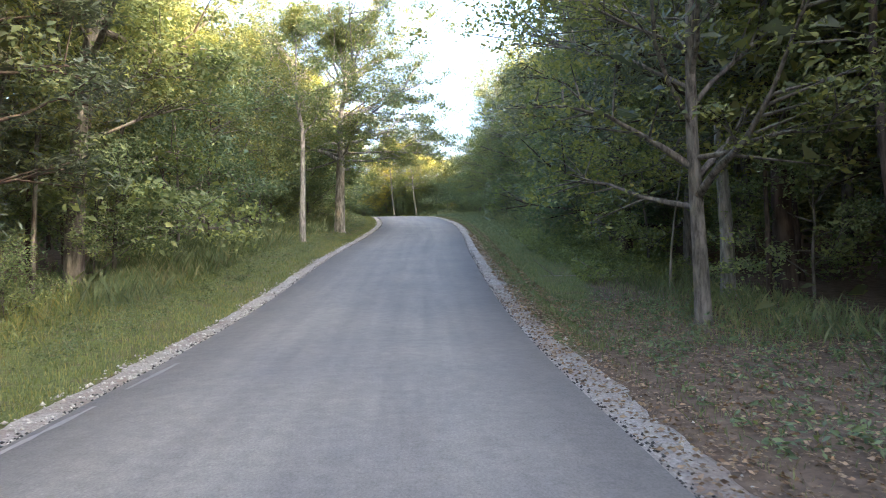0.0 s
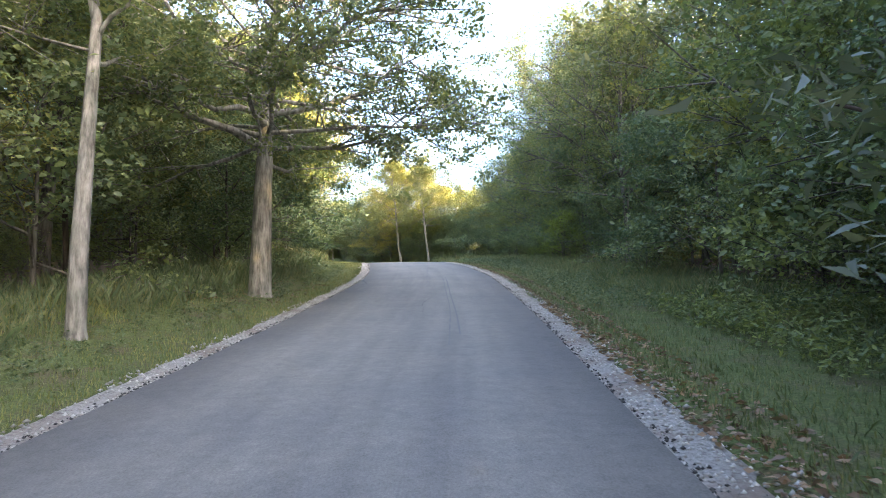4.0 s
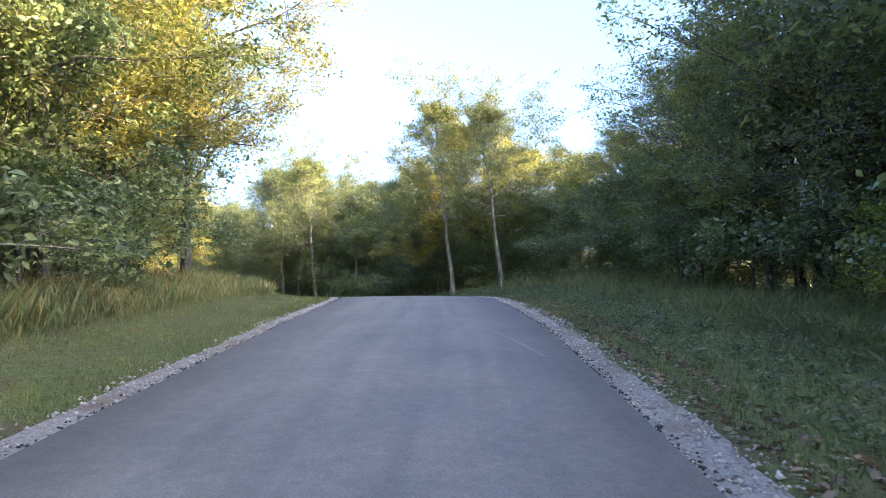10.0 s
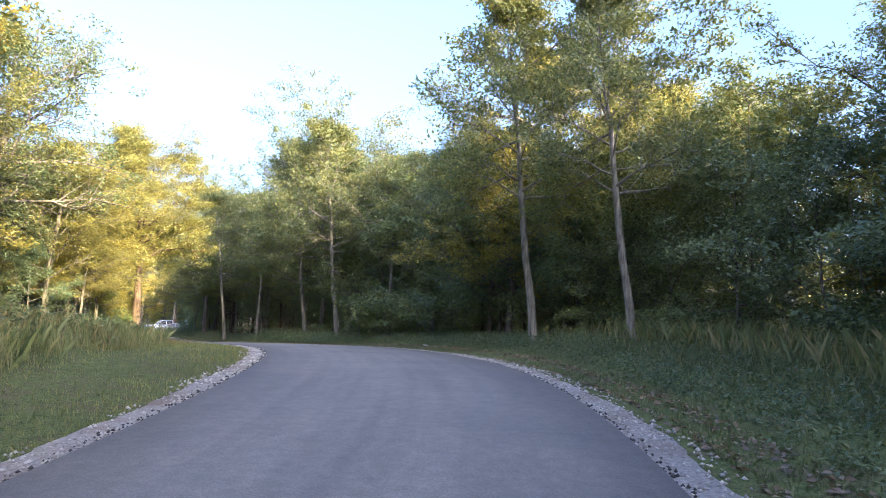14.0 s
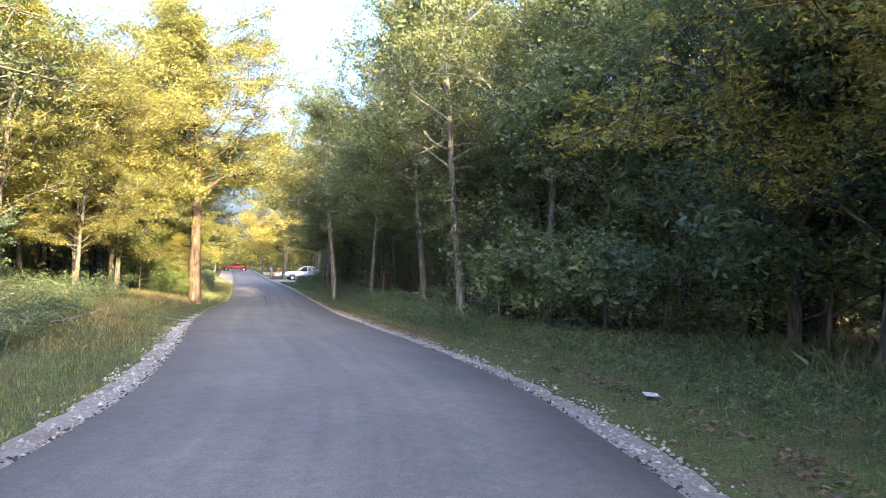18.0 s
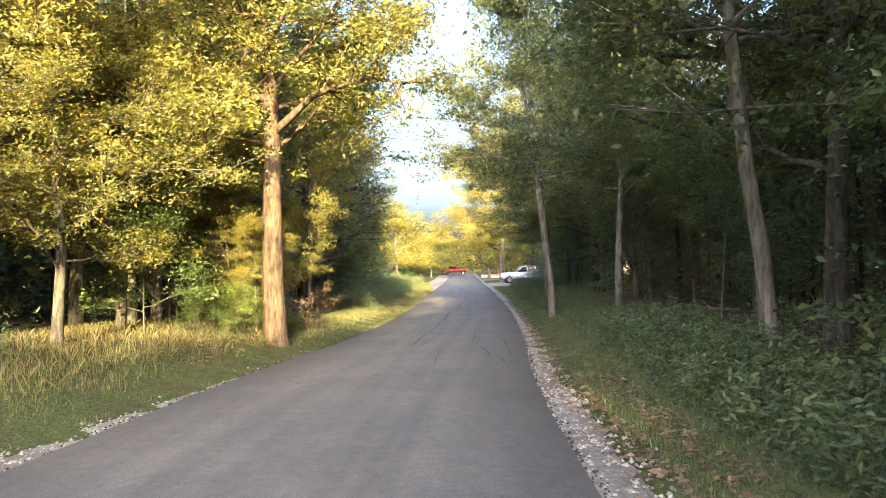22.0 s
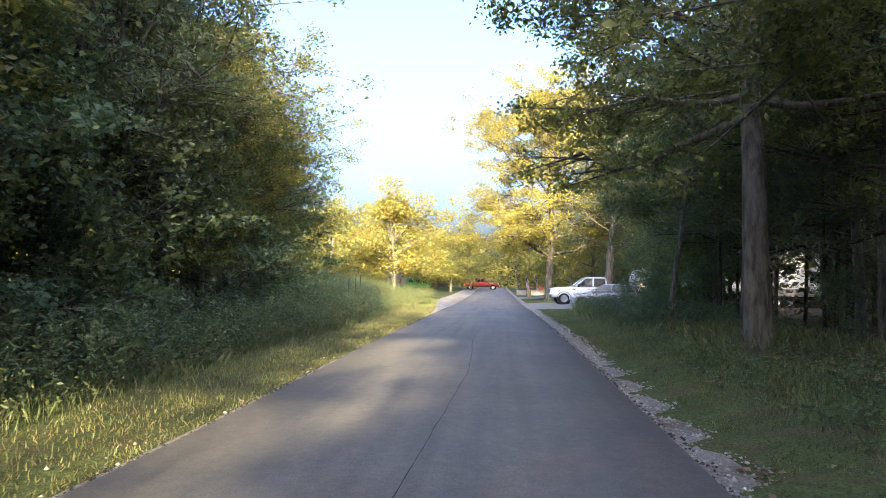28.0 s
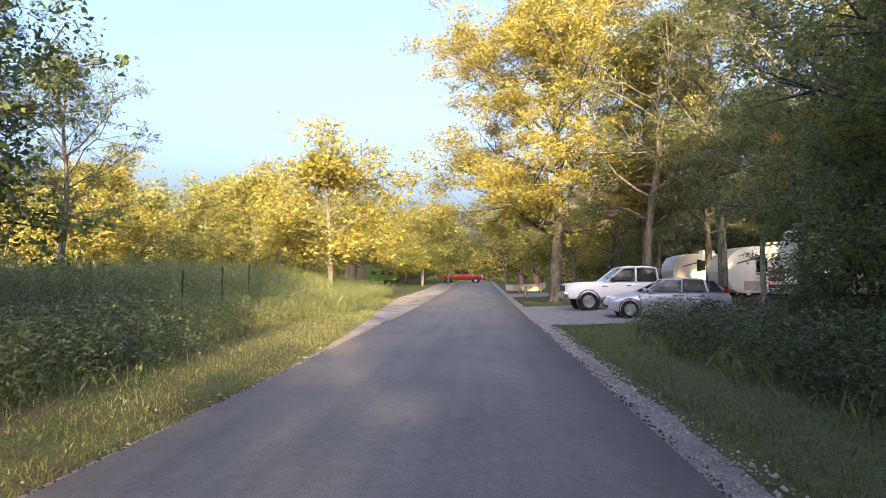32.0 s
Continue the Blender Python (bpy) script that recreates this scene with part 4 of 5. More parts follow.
field(14, 56, -5.0, -8.4, 26000, 0.2, 0.6, GRASS, 0.005, "long green grass on the bank below the trees", 300, 0.35)
field(30, 86, 5.4, 9.6, 44000, 0.12, 0.42, MEADOW, 0.005, "long green grass before the wood", 480, 0.35)
field(72, 88, 6.5, 10.5, 8000, 0.4, 0.9, MEADOW, 0.0045, "pale seed grass beside the bend", 90, 0.3)
field(96, 116, -3.4, -7.4, 14000, 0.08, 0.22, HAY, 0.005, "rough green grass at the wood's foot", 160, 0.4)
field(116, 134, -3.1, -5.2, 9000, 0.06, 0.2, MEADOW, 0.005, "low straw-coloured grass at the wood's foot", 110, 0.4)
field(132, 160, -4.3, -5.8, 10000, 0.10, 0.32, MEADOW, 0.004, "sunlit tan grass at the edge of the weeds", 140, 0.35)
field(158, 200, -5.8, -24.0, 24000, 0.25, 0.7, MEADOW, 0.006, "rank grey-green grass of the old field", 620, 0.35)
field(94, 113, 4.4, 6.6, 8000, 0.10, 0.30, MEADOW, 0.005, "rough grass before the wood", 200, 0.4)
field(142, 166, 4.4, 8.0, 11000, 0.15, 0.5, MEADOW, 0.005, "rough grass and weeds by the driveway", 220, 0.4)


def weeds(s0, s1, l0, l1, stems, h0, h1, label, mat=WEED, size=0.075):
    """Leafy stalks, each with small leaves all the way up."""
    s, l = grass_rng.uniform(s0, s1, stems), grass_rng.uniform(min(l0, l1), max(l0, l1), stems)
    p = place(s, l)
    z = ground_z(p[:, 0], p[:, 1])
    h = grass_rng.uniform(h0, h1, stems)
    per = 16
    u = grass_rng.uniform(0.08, 1, (stems, per))
    sway = grass_rng.normal(0, 0.12, (stems, 1, 2)) * u[..., None] ** 2
    c = np.concatenate([p[:, None] + sway + grass_rng.normal(0, 0.05, (stems, per, 2)), (z[:, None] + h[:, None] * u)[..., None]], -1)
    return tagged(new("weeds", leaves("weeds", mat, c.reshape(-1, 3), size, grass_rng, slim=0.38, droop=0.1)), label, "weeds", kind="stuff")


weeds(135, 162, -4.2, -7.4, 4200, 0.6, 1.25, "waist-high leafy weeds before the dark trees")
weeds(156, 198, -5.0, -19.0, 7600, 0.5, 1.15, "waist-high flowering weeds in the old field")
weeds(150, 167.5, 4.8, 9.4, 3000, 0.35, 0.95, "shrubby weeds beside the driveway")
weeds(151, 168, 4.5, 7.6, 2400, 0.4, 1.05, "bushy yellow-green weeds beside the driveway", GRASS, 0.085)
weeds(16, 34, 4.6, 8.0, 1500, 0.2, 0.5, "low green brambles under the trees", LEAF_UNDER, 0.10)
weeds(34, 74, 3.6, 8.0, 3000, 0.06, 0.28, "low broad-leaved weeds in the verge", WEED, 0.07)
weeds(74, 112, 3.8, 6.6, 2600, 0.08, 0.40, "low broad-leaved weeds in the verge", WEED, 0.07)
weeds(0, 56, -3.6, -7.2, 2600, 0.06, 0.25, "low broad-leaved weeds in the verge", GRASS, 0.06)
weeds(-2, 14, 3.2, 8.0, 700, 0.06, 0.30, "sparse green seedlings in the leaf litter", LEAF_UNDER, 0.07)
weeds(112, 150, 3.6, 6.5, 1500, 0.06, 0.35, "low weeds at the wood's foot", WEED, 0.07)
weeds(72, 96, -5.5, -8.5, 700, 0.4, 0.9, "green weeds among the tall grass")
weeds(93, 111, -4.8, -8.6, 1700, 0.3, 0.8, "leafy weeds on the inner side of the bend")
weeds(102, 118, 4.0, 6.0, 700, 0.3, 0.7, "leafy weeds on the verge before the wood", LEAF_UNDER, 0.10)
weeds(74, 90, 7.0, 11.0, 900, 0.5, 1.1, "leafy weeds beside the bend")


# ---- gravel, litter, cracks ----
def chips(name, mat, s, l, size, rng, label, lift=0.0):
    """Loose angular stones."""
    n = len(s)
    p = place(s, l)
    z = np.interp(s, SEG, LINE[:, 2]) - 0.03 - 0.12 * np.clip(np.abs(l) - 2.9, 0, 1) + lift
    oct_v = np.array([(1, 0, 0), (0, 1, 0), (-1, 0, 0), (0, -1, 0), (0, 0, 0.8), (0, 0, -0.5)], float)
    k = (size * rng.uniform(0.5, 1.6, n))[:, None, None] * oct_v[None] * rng.uniform(0.6, 1.4, (n, 6, 1))
    a = rng.uniform(0, 6.28, n)
    x = k[..., 0] * np.cos(a)[:, None] - k[..., 1] * np.sin(a)[:, None]
    y = k[..., 0] * np.sin(a)[:, None] + k[..., 1] * np.cos(a)[:, None]
    v = np.stack([x + p[:, :1], y + p[:, 1:], k[..., 2] + z[:, None]], -1)
    f = np.array([(0, 1, 4), (1, 2, 4), (2, 3, 4), (3, 0, 4), (1, 0, 5), (2, 1, 5), (3, 2, 5), (0, 3, 5)])
    return tagged(new(name, mesh_from(name, v.reshape(-1, 3), (np.arange(n)[:, None, None] * 6 + f[None]).reshape(-1, 3), mat)), label, "gravel", kind="stuff")


stone_rng = np.random.default_rng(5)
CRUMB = simple("broken asphalt crumb", (0.075, 0.073, 0.070), 0.95, 0, 0.2)
for side in (-1, 1):
    n = 15000 if side < 0 else 21000
    s = stone_rng.uniform(-2, 172, n)
    bare = np.where(s > 110, 0.05, 1.0) if side < 0 else 0.10 + 0.90 * smooth(9, 22, s)
    s = s[stone_rng.random(n) < bare * (0.72 + 0.28 * np.sin(s * 1.7) * np.sin(s * 0.43 + side))]
    n = len(s)
    reach = (0.52 if side < 0 else 0.66) + 0.10 * np.sin(s * 2.3 + side) + 0.08 * np.sin(s * 0.9)
    chips("gravel", STONE, s, side * (2.36 + reach * stone_rng.beta(1.2, 1.6, n)), 0.017, stone_rng, "loose pale limestone chips on the shoulder")
    m = n // 14
    chips("gravel", STONE, s[:m], side * (2.42 + reach[:m] * stone_rng.beta(1.5, 1.3, m)), 0.026, stone_rng, "larger broken limestone pieces on the shoulder")
    m = 4200
    s = stone_rng.uniform(-2, 172, m)
    chips("asphalt_crumb", CRUMB, s, side * (2.37 + 0.16 * stone_rng.beta(1, 2.5, m)), 0.014, stone_rng, "dark crumbs broken from the asphalt edge", 0.004)


def litter(s0, s1, l0, l1, n, label, size=0.085):
    s, l = stone_rng.uniform(s0, s1, n), stone_rng.uniform(min(l0, l1), max(l0, l1), n)
    p = place(s, l)
    z = np.where(np.abs(l) < 3.3, np.interp(s, SEG, LINE[:, 2]) - 0.01 - 0.12 * np.clip(np.abs(l) - 2.9, 0, 1), ground_z(p[:, 0], p[:, 1]) + 0.02)
    return tagged(new("leaf_litter", leaves("leaf_litter", LEAF_BROWN, np.column_stack([p, z]), size, stone_rng, flat=0.15, droop=0.0)), label, "leaves", kind="stuff")


litter(-2, 14, 2.42, 7.5, 13000, "brown fallen leaves over the gravel and turf", 0.055)
litter(-2, 16, 2.40, 3.6, 5000, "crumbled brown leaves along the asphalt edge", 0.04)
litter(10, 36, 2.7, 3.5, 3600, "brown fallen leaves along the gravel")
litter(60, 112, 2.95, 3.7, 6500, "dry brown leaves along the verge")
litter(36, 60, 2.85, 3.5, 2600, "dry brown leaves along the verge")
litter(98, 136, 2.6, 3.4, 2200, "dry brown leaves over the gravel")
litter(112, 150, 4.8, 10.0, 9000, "brown fallen leaves on the forest floor")
litter(112, 132, -3.0, -4.2, 1500, "brown fallen leaves along the road's edge")
litter(36, 44, -3.2, -6.0, 600, "brown fallen leaves round the oak")


def crack(name, pts, width, mat, label, jag=0.05, lift=0.027):
    """A thin wandering line on the asphalt."""
    rng = rng_next()
    pts = np.array(pts, float)
    u = np.linspace(0, 1, max(8, int(abs(pts[-1, 0] - pts[0, 0]) / 0.18)))
    k = np.linspace(0, 1, len(pts))
    s, l = np.interp(u, k, pts[:, 0]), np.interp(u, k, pts[:, 1]) + np.cumsum(rng.normal(0, jag * 0.3, len(u))) * (np.sin(u * math.pi) ** 0.5)
    w = width * rng.uniform(0.4, 1.3, len(u))
    z = np.interp(s, SEG, LINE[:, 2]) + np.interp(np.abs(l), [0, 1.2, 2.36], [0.022, 0.012, -0.012]) + lift - 0.022
    a, b = place(s, l - w), place(s, l + w)
    v = np.concatenate([np.column_stack([a, z]), np.column_stack([b, z])])
    m = len(u)
    i = np.arange(m - 1)
    ob = new(name, mesh_from(name, v, np.stack([i, i + m, i + m + 1, i + 1], -1), mat))
    ob.parent = road
    ob["label"] = label
    return ob


crack("crack", [(117.5, -0.3), (120.6, -0.32), (121.5, -0.3), (124.2, -0.26), (126.1, -0.34), (130.6, -0.35), (133, -0.3)], 0.016, CRACK, "dark open crack in the asphalt")
crack("crack", [(134.5, -0.06), (137.8, 0.02), (141.2, 0.16), (147.2, 0.04), (152, 0.1)], 0.005, CRACK, "long fine seam along the lane", 0.02)
crack("crack", [(124.9, 0.95), (121, 1.08), (118, 1.1)], 0.005, CRACK, "fine crack", 0.03)
crack("crack", [(145.7, 1.34), (147.7, 1.36), (149, 1.2)], 0.005, CRACK, "fine crack", 0.05)
crack("crack", [(113, 2.0), (113.7, 1.98), (115, 1.8)], 0.005, CRACK, "fine crack", 0.05)
crack("crack", [(113.6, 0.68), (115.8, 0.6), (117, 0.5)], 0.005, CRACK, "fine crack", 0.05)
crack("crack", [(34.3, 0.22), (36.0, 0.19), (37.5, 0.3)], 0.004, CRACK, "fine crack", 0.03)
crack("tyre_mark", [(31, 0.95), (34.3, 0.88), (38.4, 0.78), (44, 0.7)], 0.016, TYRE, "dark scored line along the lane", 0.005)
crack("tyre_mark", [(30, 0.80), (35.0, 0.76), (38.7, 0.66), (42, 0.6)], 0.012, TYRE, "dark scored line along the lane", 0.005)
crack("paint_remnant", [(5.2, -2.28), (6.7, -2.22)], 0.03, SCUFF, "faint remnant of a white edge line", 0.0)
crack("paint_remnant", [(7.4, -2.22), (8.8, -2.16)], 0.03, SCUFF, "faint remnant of a white edge line", 0.0)
crack("crack", [(53.7, 0.32), (48.8, 0.08), (46.4, 0.02), (43.5, 0.09)], 0.009, TYRE, "faint dark seam along the lane", 0.02)
crack("crack", [(45.9, -2.3), (45.2, -2.21), (44.5, -2.0), (43.8, -1.98)], 0.012, CRACK, "crack breaking the asphalt's edge", 0.06)
crack("tyre_mark", [(46.1, 0.58), (40.5, 0.60)], 0.014, TYRE, "dark scored line along the lane", 0.005)
crack("tyre_mark", [(46.1, 0.69), (40.5, 0.71)], 0.014, TYRE, "dark scored line along the lane", 0.005)
crack("scuff", [(47.0, -1.01), (47.4, -0.84), (47.7, -0.59)], 0.03, SCUFF, "pale scuff across the lane", 0.02)
crack("scuff", [(46.5, -1.78), (46.6, -1.69)], 0.04, SCUFF, "pale scuff on the lane", 0.01)
crack("scuff", [(48.4, 1.48), (48.1, 1.64)], 0.04, SCUFF, "pale scuff on the lane", 0.01)
crack("scuff", [(59.6, 1.38), (59.3, 1.82)], 0.04, SCUFF, "pale scuff across the lane", 0.02)
crack("scuff", [(80.1, -1.57), (80.3, -1.30)], 0.06, SCUFF, "pale scuff on the lane", 0.02)
crack("scuff", [(81.0, 1.69), (80.9, 2.15)], 0.05, SCUFF, "pale scuff on the lane", 0.02)
crack("crack", [(117.1, 1.37), (116.2, 1.44), (115.7, 1.54), (115.1, 1.5)], 0.011, CRACK, "dark jagged crack", 0.07)
crack("crack", [(121.1, 1.72), (118.4, 1.89), (116.9, 2.0), (115.4, 2.06)], 0.008, CRACK, "long thin crack near the edge", 0.03)
crack("crack", [(120.4, 1.09), (119.4, 1.19), (118.7, 1.13), (117.6, 1.2)], 0.007, CRACK, "thin wandering crack", 0.05)
crack("crack", [(118.5, 0.05), (118.2, -0.08), (117.5, -0.03)], 0.009, CRACK, "short dark crack", 0.05)
crack("scuff", [(61.7, 1.4), (60.2, 1.72), (58.8, 1.95)], 0.035, SCUFF, "pale scuff across the lane", 0.01)
crack("scuff", [(81.1, -1.08), (81.2, -0.76)], 0.05, SCUFF, "pale scuff on the lane", 0.02)


def patch(name, s0, s1, l0, l1, mat, lift, label, category, ragged=0.0, taper=0.0):
    """A sheet that lies on the ground between s0, s1 and l0, l1."""
    rng = rng_next()
    ss, ll = np.linspace(s0, s1, 24), np.linspace(l0, l1, 16)
    A, B = np.meshgrid(ss, ll)
    edge = (A == s0) | (A == s1) | (B == ll[-1])
    A = A + edge * rng.normal(0, ragged + 1e-6, A.shape)
    B = B + edge * rng.normal(0, ragged + 1e-6, A.shape)
    if taper:
        B = l0 + (B - l0) * smooth(s0, s0 + taper, A)
    p = place(A.ravel(), B.ravel())
    z = np.maximum(ground_z(p[:, 0], p[:, 1]) + lift, np.interp(A.ravel(), SEG, LINE[:, 2]) - 0.04 + lift * 0)
    i = (np.arange(15)[:, None] * 24 + np.arange(23)[None]).ravel()
    me = mesh_from(name, np.column_stack([p, z]), np.stack([i, i + 1, i + 25, i + 24], -1), mat, True)
    return tagged(new(name, me), label, category, kind="structure")


patch("driveway", *PAD, 2.42, 13.0, CONCRETE, 0.03, "pale worn driveway of the campsite", "driveway", 0.15)
patch("driveway", 197.0, 204.0, 2.42, 14.0, CONCRETE, 0.03, "pale worn driveway of the next campsite", "driveway", 0.15)
patch("sandy_apron", 156.0, 240.0, -2.42, -4.4, SHOULDER, 0.03, "tan sandy apron beside the asphalt", "shoulder", 0.05, 40.0)


# ---- vehicles ----
def loft(rings):
    """Skins closed rings of equal length, with end caps."""
    bm = bmesh.new()
    rows = [[bm.verts.new(v) for v in r] for r in rings]
    n = len(rows[0])
    for a, b in zip(rows, rows[1:]):
        for k in range(n):
            bm.faces.new((a[k], a[(k + 1) % n], b[(k + 1) % n], b[k]))
    bm.faces.new(rows[0][::-1])
    bm.faces.new(rows[-1])
    bmesh.ops.recalc_face_normals(bm, faces=bm.faces)
    return bm


def shell_ring(x, w, z0, z1, round_=0.1):
    h = z1 - z0
    return [(x, y, z) for y, z in ((-w * 0.9, z0), (-w * 0.98, z0 + 0.15 * h), (-w, z0 + 0.5 * h), (-w * 0.97, z0 + 0.8 * h), (-w + round_, z1), (0, z1 + 0.02), (w - round_, z1), (w * 0.97, z0 + 0.8 * h), (w, z0 + 0.5 * h), (w * 0.98, z0 + 0.15 * h), (w * 0.9, z0))]


def pane(corners, thick=0.012):
    """A thin glass plate through four corners."""
    bm = bmesh.new()
    c = [Vector(v) for v in corners]
    nrm = (c[1] - c[0]).cross(c[3] - c[0]).normalized() * thick
    a = [bm.verts.new(v + nrm) for v in c]
    b = [bm.verts.new(v - nrm) for v in c]
    bm.faces.new(a)
    bm.faces.new(b[::-1])
    for k in range(4):
        bm.faces.new((a[k], b[k], b[(k + 1) % 4], a[(k + 1) % 4]))
    bmesh.ops.recalc_face_normals(bm, faces=bm.faces)
    return bm


def lathe(profile, sides=28):
    """Turns a list of (radius, y) round the y axis."""
    bm = bmesh.new()
    rows = []
    for k in range(sides):
        a = 2 * math.pi * k / sides
        rows.append([bm.verts.new((r * math.cos(a), y, r * math.sin(a))) for r, y in profile])
    for k in range(sides):
        a, b = rows[k], rows[(k + 1) % sides]
        for j in range(len(profile) - 1):
            bm.faces.new((a[j], a[j + 1], b[j + 1], b[j]))
    bmesh.ops.recalc_face_normals(bm, faces=bm.faces)
    return bm


def wheel(parent, x, y, r, width, spokes, side):
    """Tyre, rim and spokes; side 1 shows its face to +y."""
    w = part("wheel", lathe([(r * 0.62, -width / 2), (r * 0.93, -width / 2), (r, -width * 0.32), (r, width * 0.32), (r * 0.93, width / 2), (r * 0.62, width / 2), (r * 0.6, 0), (r * 0.62, -width / 2)]), RUBBER, parent, "black rubber tyre", True)
    w.location = (x, y, r)
    part("rim", lathe([(r * 0.66, side * width * 0.5), (r * 0.60, side * width * 0.5), (r * 0.57, side * width * 0.1), (0.02, side * width * 0.1)]), ALLOY, w, "alloy rim", True)
    bm = bmesh.new()
    for k in range(spokes):
        a = 2 * math.pi * k / spokes
        g = bmesh.ops.create_cube(bm, size=1.0)["verts"]
        bmesh.ops.scale(bm, vec=(r * 0.58, width * 0.14, r * 0.13), verts=g)
        bmesh.ops.translate(bm, vec=(r * 0.30, side * width * 0.36, 0), verts=g)
        bmesh.ops.rotate(bm, cent=(0, 0, 0), matrix=Matrix.Rotation(a, 3, "Y"), verts=g)
    part("spokes", bm, ALLOY, w)
    return w


def arch(parent, x, y, r, side):
    part("wheel_arch", lathe([(r * 1.22, side * 0.02), (r * 1.22, -side * 0.20), (r * 0.4, -side * 0.20), (r * 0.4, -side * 0.19), (r * 1.12, -side * 0.18), (r * 1.12, side * 0.02), (r * 1.22, side * 0.02)]), DARK_PLASTIC, parent, "dark wheel arch").location = (x, y, r * 1.02)


def side_windows(car, sets, w0, w1, z0, z1):
    """Panes on both flanks: each set gives x at the sill (front, rear) and at the roof (front, rear)."""
    for sgn in (1, -1):
        for f0, r0, f1, r1 in sets:
            part("side_window", pane([(f0, sgn * w0, z0), (r0, sgn * w0, z0), (r1, sgn * w1, z1), (f1, sgn * w1, z1)]), GLASS_DARK, car, "dark tinted side window")


def pickup(paint, label, crew=False):
    car = tagged(new("pickup_truck"), label, "truck")
    W = 0.98
    rings = [shell_ring(2.72, W * 0.80, 0.62, 1.00), shell_ring(2.62, W * 0.95, 0.50, 1.10), shell_ring(2.2, W, 0.48, 1.16), shell_ring(1.2, W, 0.48, 1.22), shell_ring(0.9, W, 0.48, 1.24),
             shell_ring(-1.15, W, 0.48, 1.26), shell_ring(-1.25, W, 0.48, 1.30), shell_ring(-2.6, W, 0.50, 1.30), shell_ring(-2.72, W * 0.95, 0.55, 1.28)]
    part("body", loft(rings), paint, car, "painted body", True)
    cab = [[(x, -w, z), (x, w, z), (x2, w2, z2), (x2, -w2, z2)] for x, w, z, x2, w2, z2 in ()]
    roof = loft([[(x, -w, z), (x, -w * 0.9, z + 0.05), (x, w * 0.9, z + 0.05), (x, w, z), (x, w * 0.96, z - 0.05), (x, -w * 0.96, z - 0.05)] for x, w, z in ((0.32, 0.74, 1.80), (0.05, 0.80, 1.86), (-0.7, 0.80, 1.87), (-1.12, 0.76, 1.83))])
    part("roof", roof, paint, car, "", True)
    for sgn in (1, -1):
        for a, b in (((1.02, sgn * 0.90, 1.22), (0.30, sgn * 0.75, 1.82)), ((-0.20, sgn * 0.92, 1.24), (-0.22, sgn * 0.78, 1.84)), ((-1.14, sgn * 0.90, 1.26), (-1.08, sgn * 0.76, 1.82))):
            part("pillar", rod(bmesh.new(), a, b, 0.05, 6), paint, car)
        part("mirror", boxed(0.72, 0.86, sgn * 1.0 - 0.10, sgn * 1.0 + 0.12, 1.22, 1.42, bev=0.03), DARK_PLASTIC, car, "dark door mirror")
        part("door_handle", boxed(0.02, 0.20, sgn * 0.985 - 0.02, sgn * 0.985 + 0.02, 1.06, 1.10, bev=0.01), DARK_PLASTIC, car)
        part("rocker_trim", boxed(-1.2, 1.15, sgn * 0.965 - 0.03, sgn * 0.965 + 0.03, 0.46, 0.58, bev=0.01), DARK_PLASTIC, car, "dark lower trim")
        part("headlight", boxed(2.50, 2.70, sgn * 0.76 - 0.17, sgn * 0.76 + 0.14, 0.86, 1.06, bev=0.04), LAMP_GLASS, car, "clear headlight")
        part("tail_light", boxed(-2.74, -2.62, sgn * 0.88 - 0.08, sgn * 0.88 + 0.08, 0.85, 1.2, bev=0.02), TAIL_RED, car, "red tail light")
    side_windows(car, [(0.90, -0.16, 0.26, -0.18), (-0.24, -1.08, -0.26, -1.03)], 0.915, 0.79, 1.26, 1.79)
    part("windscreen", pane([(1.06, -0.84, 1.22), (1.06, 0.84, 1.22), (0.33, 0.70, 1.80), (0.33, -0.70, 1.80)]), GLASS_DARK, car, "raked windscreen")
    part("rear_window", pane([(-1.17, -0.78, 1.30), (-1.17, 0.78, 1.30), (-1.11, 0.70, 1.79), (-1.11, -0.70, 1.79)]), GLASS_DARK, car)
    part("cab_back", boxed(-1.16, -1.05, -0.88, 0.88, 1.22, 1.34), paint, car)
    part("front_bumper", boxed(2.62, 2.82, -0.93, 0.93, 0.46, 0.74, bev=0.05), CHROME, car, "chrome front bumper")
    grille = part("grille", boxed(2.66, 2.76, -0.56, 0.56, 0.80, 1.04, bev=0.03), DARK_PLASTIC, car, "dark grille")
    for k in range(3):
        part("grille_bar", boxed(2.75, 2.78, -0.54, 0.54, 0.83 + 0.08 * k, 0.855 + 0.08 * k), CHROME, grille, "chrome bar")
    part("rear_bumper", boxed(-2.84, -2.68, -0.92, 0.92, 0.52, 0.72, bev=0.03), CHROME, car)
    part("fender_vent", boxed(1.0, 1.22, 0.972, 0.992, 1.02, 1.06), DARK_PLASTIC, car)
    for x in (1.78, -1.85):
        for sgn in (1, -1):
            arch(car, x, sgn * 0.97, 0.40, sgn)
            wheel(car, x, sgn * 0.86, 0.40, 0.27, 6, sgn)
    return car


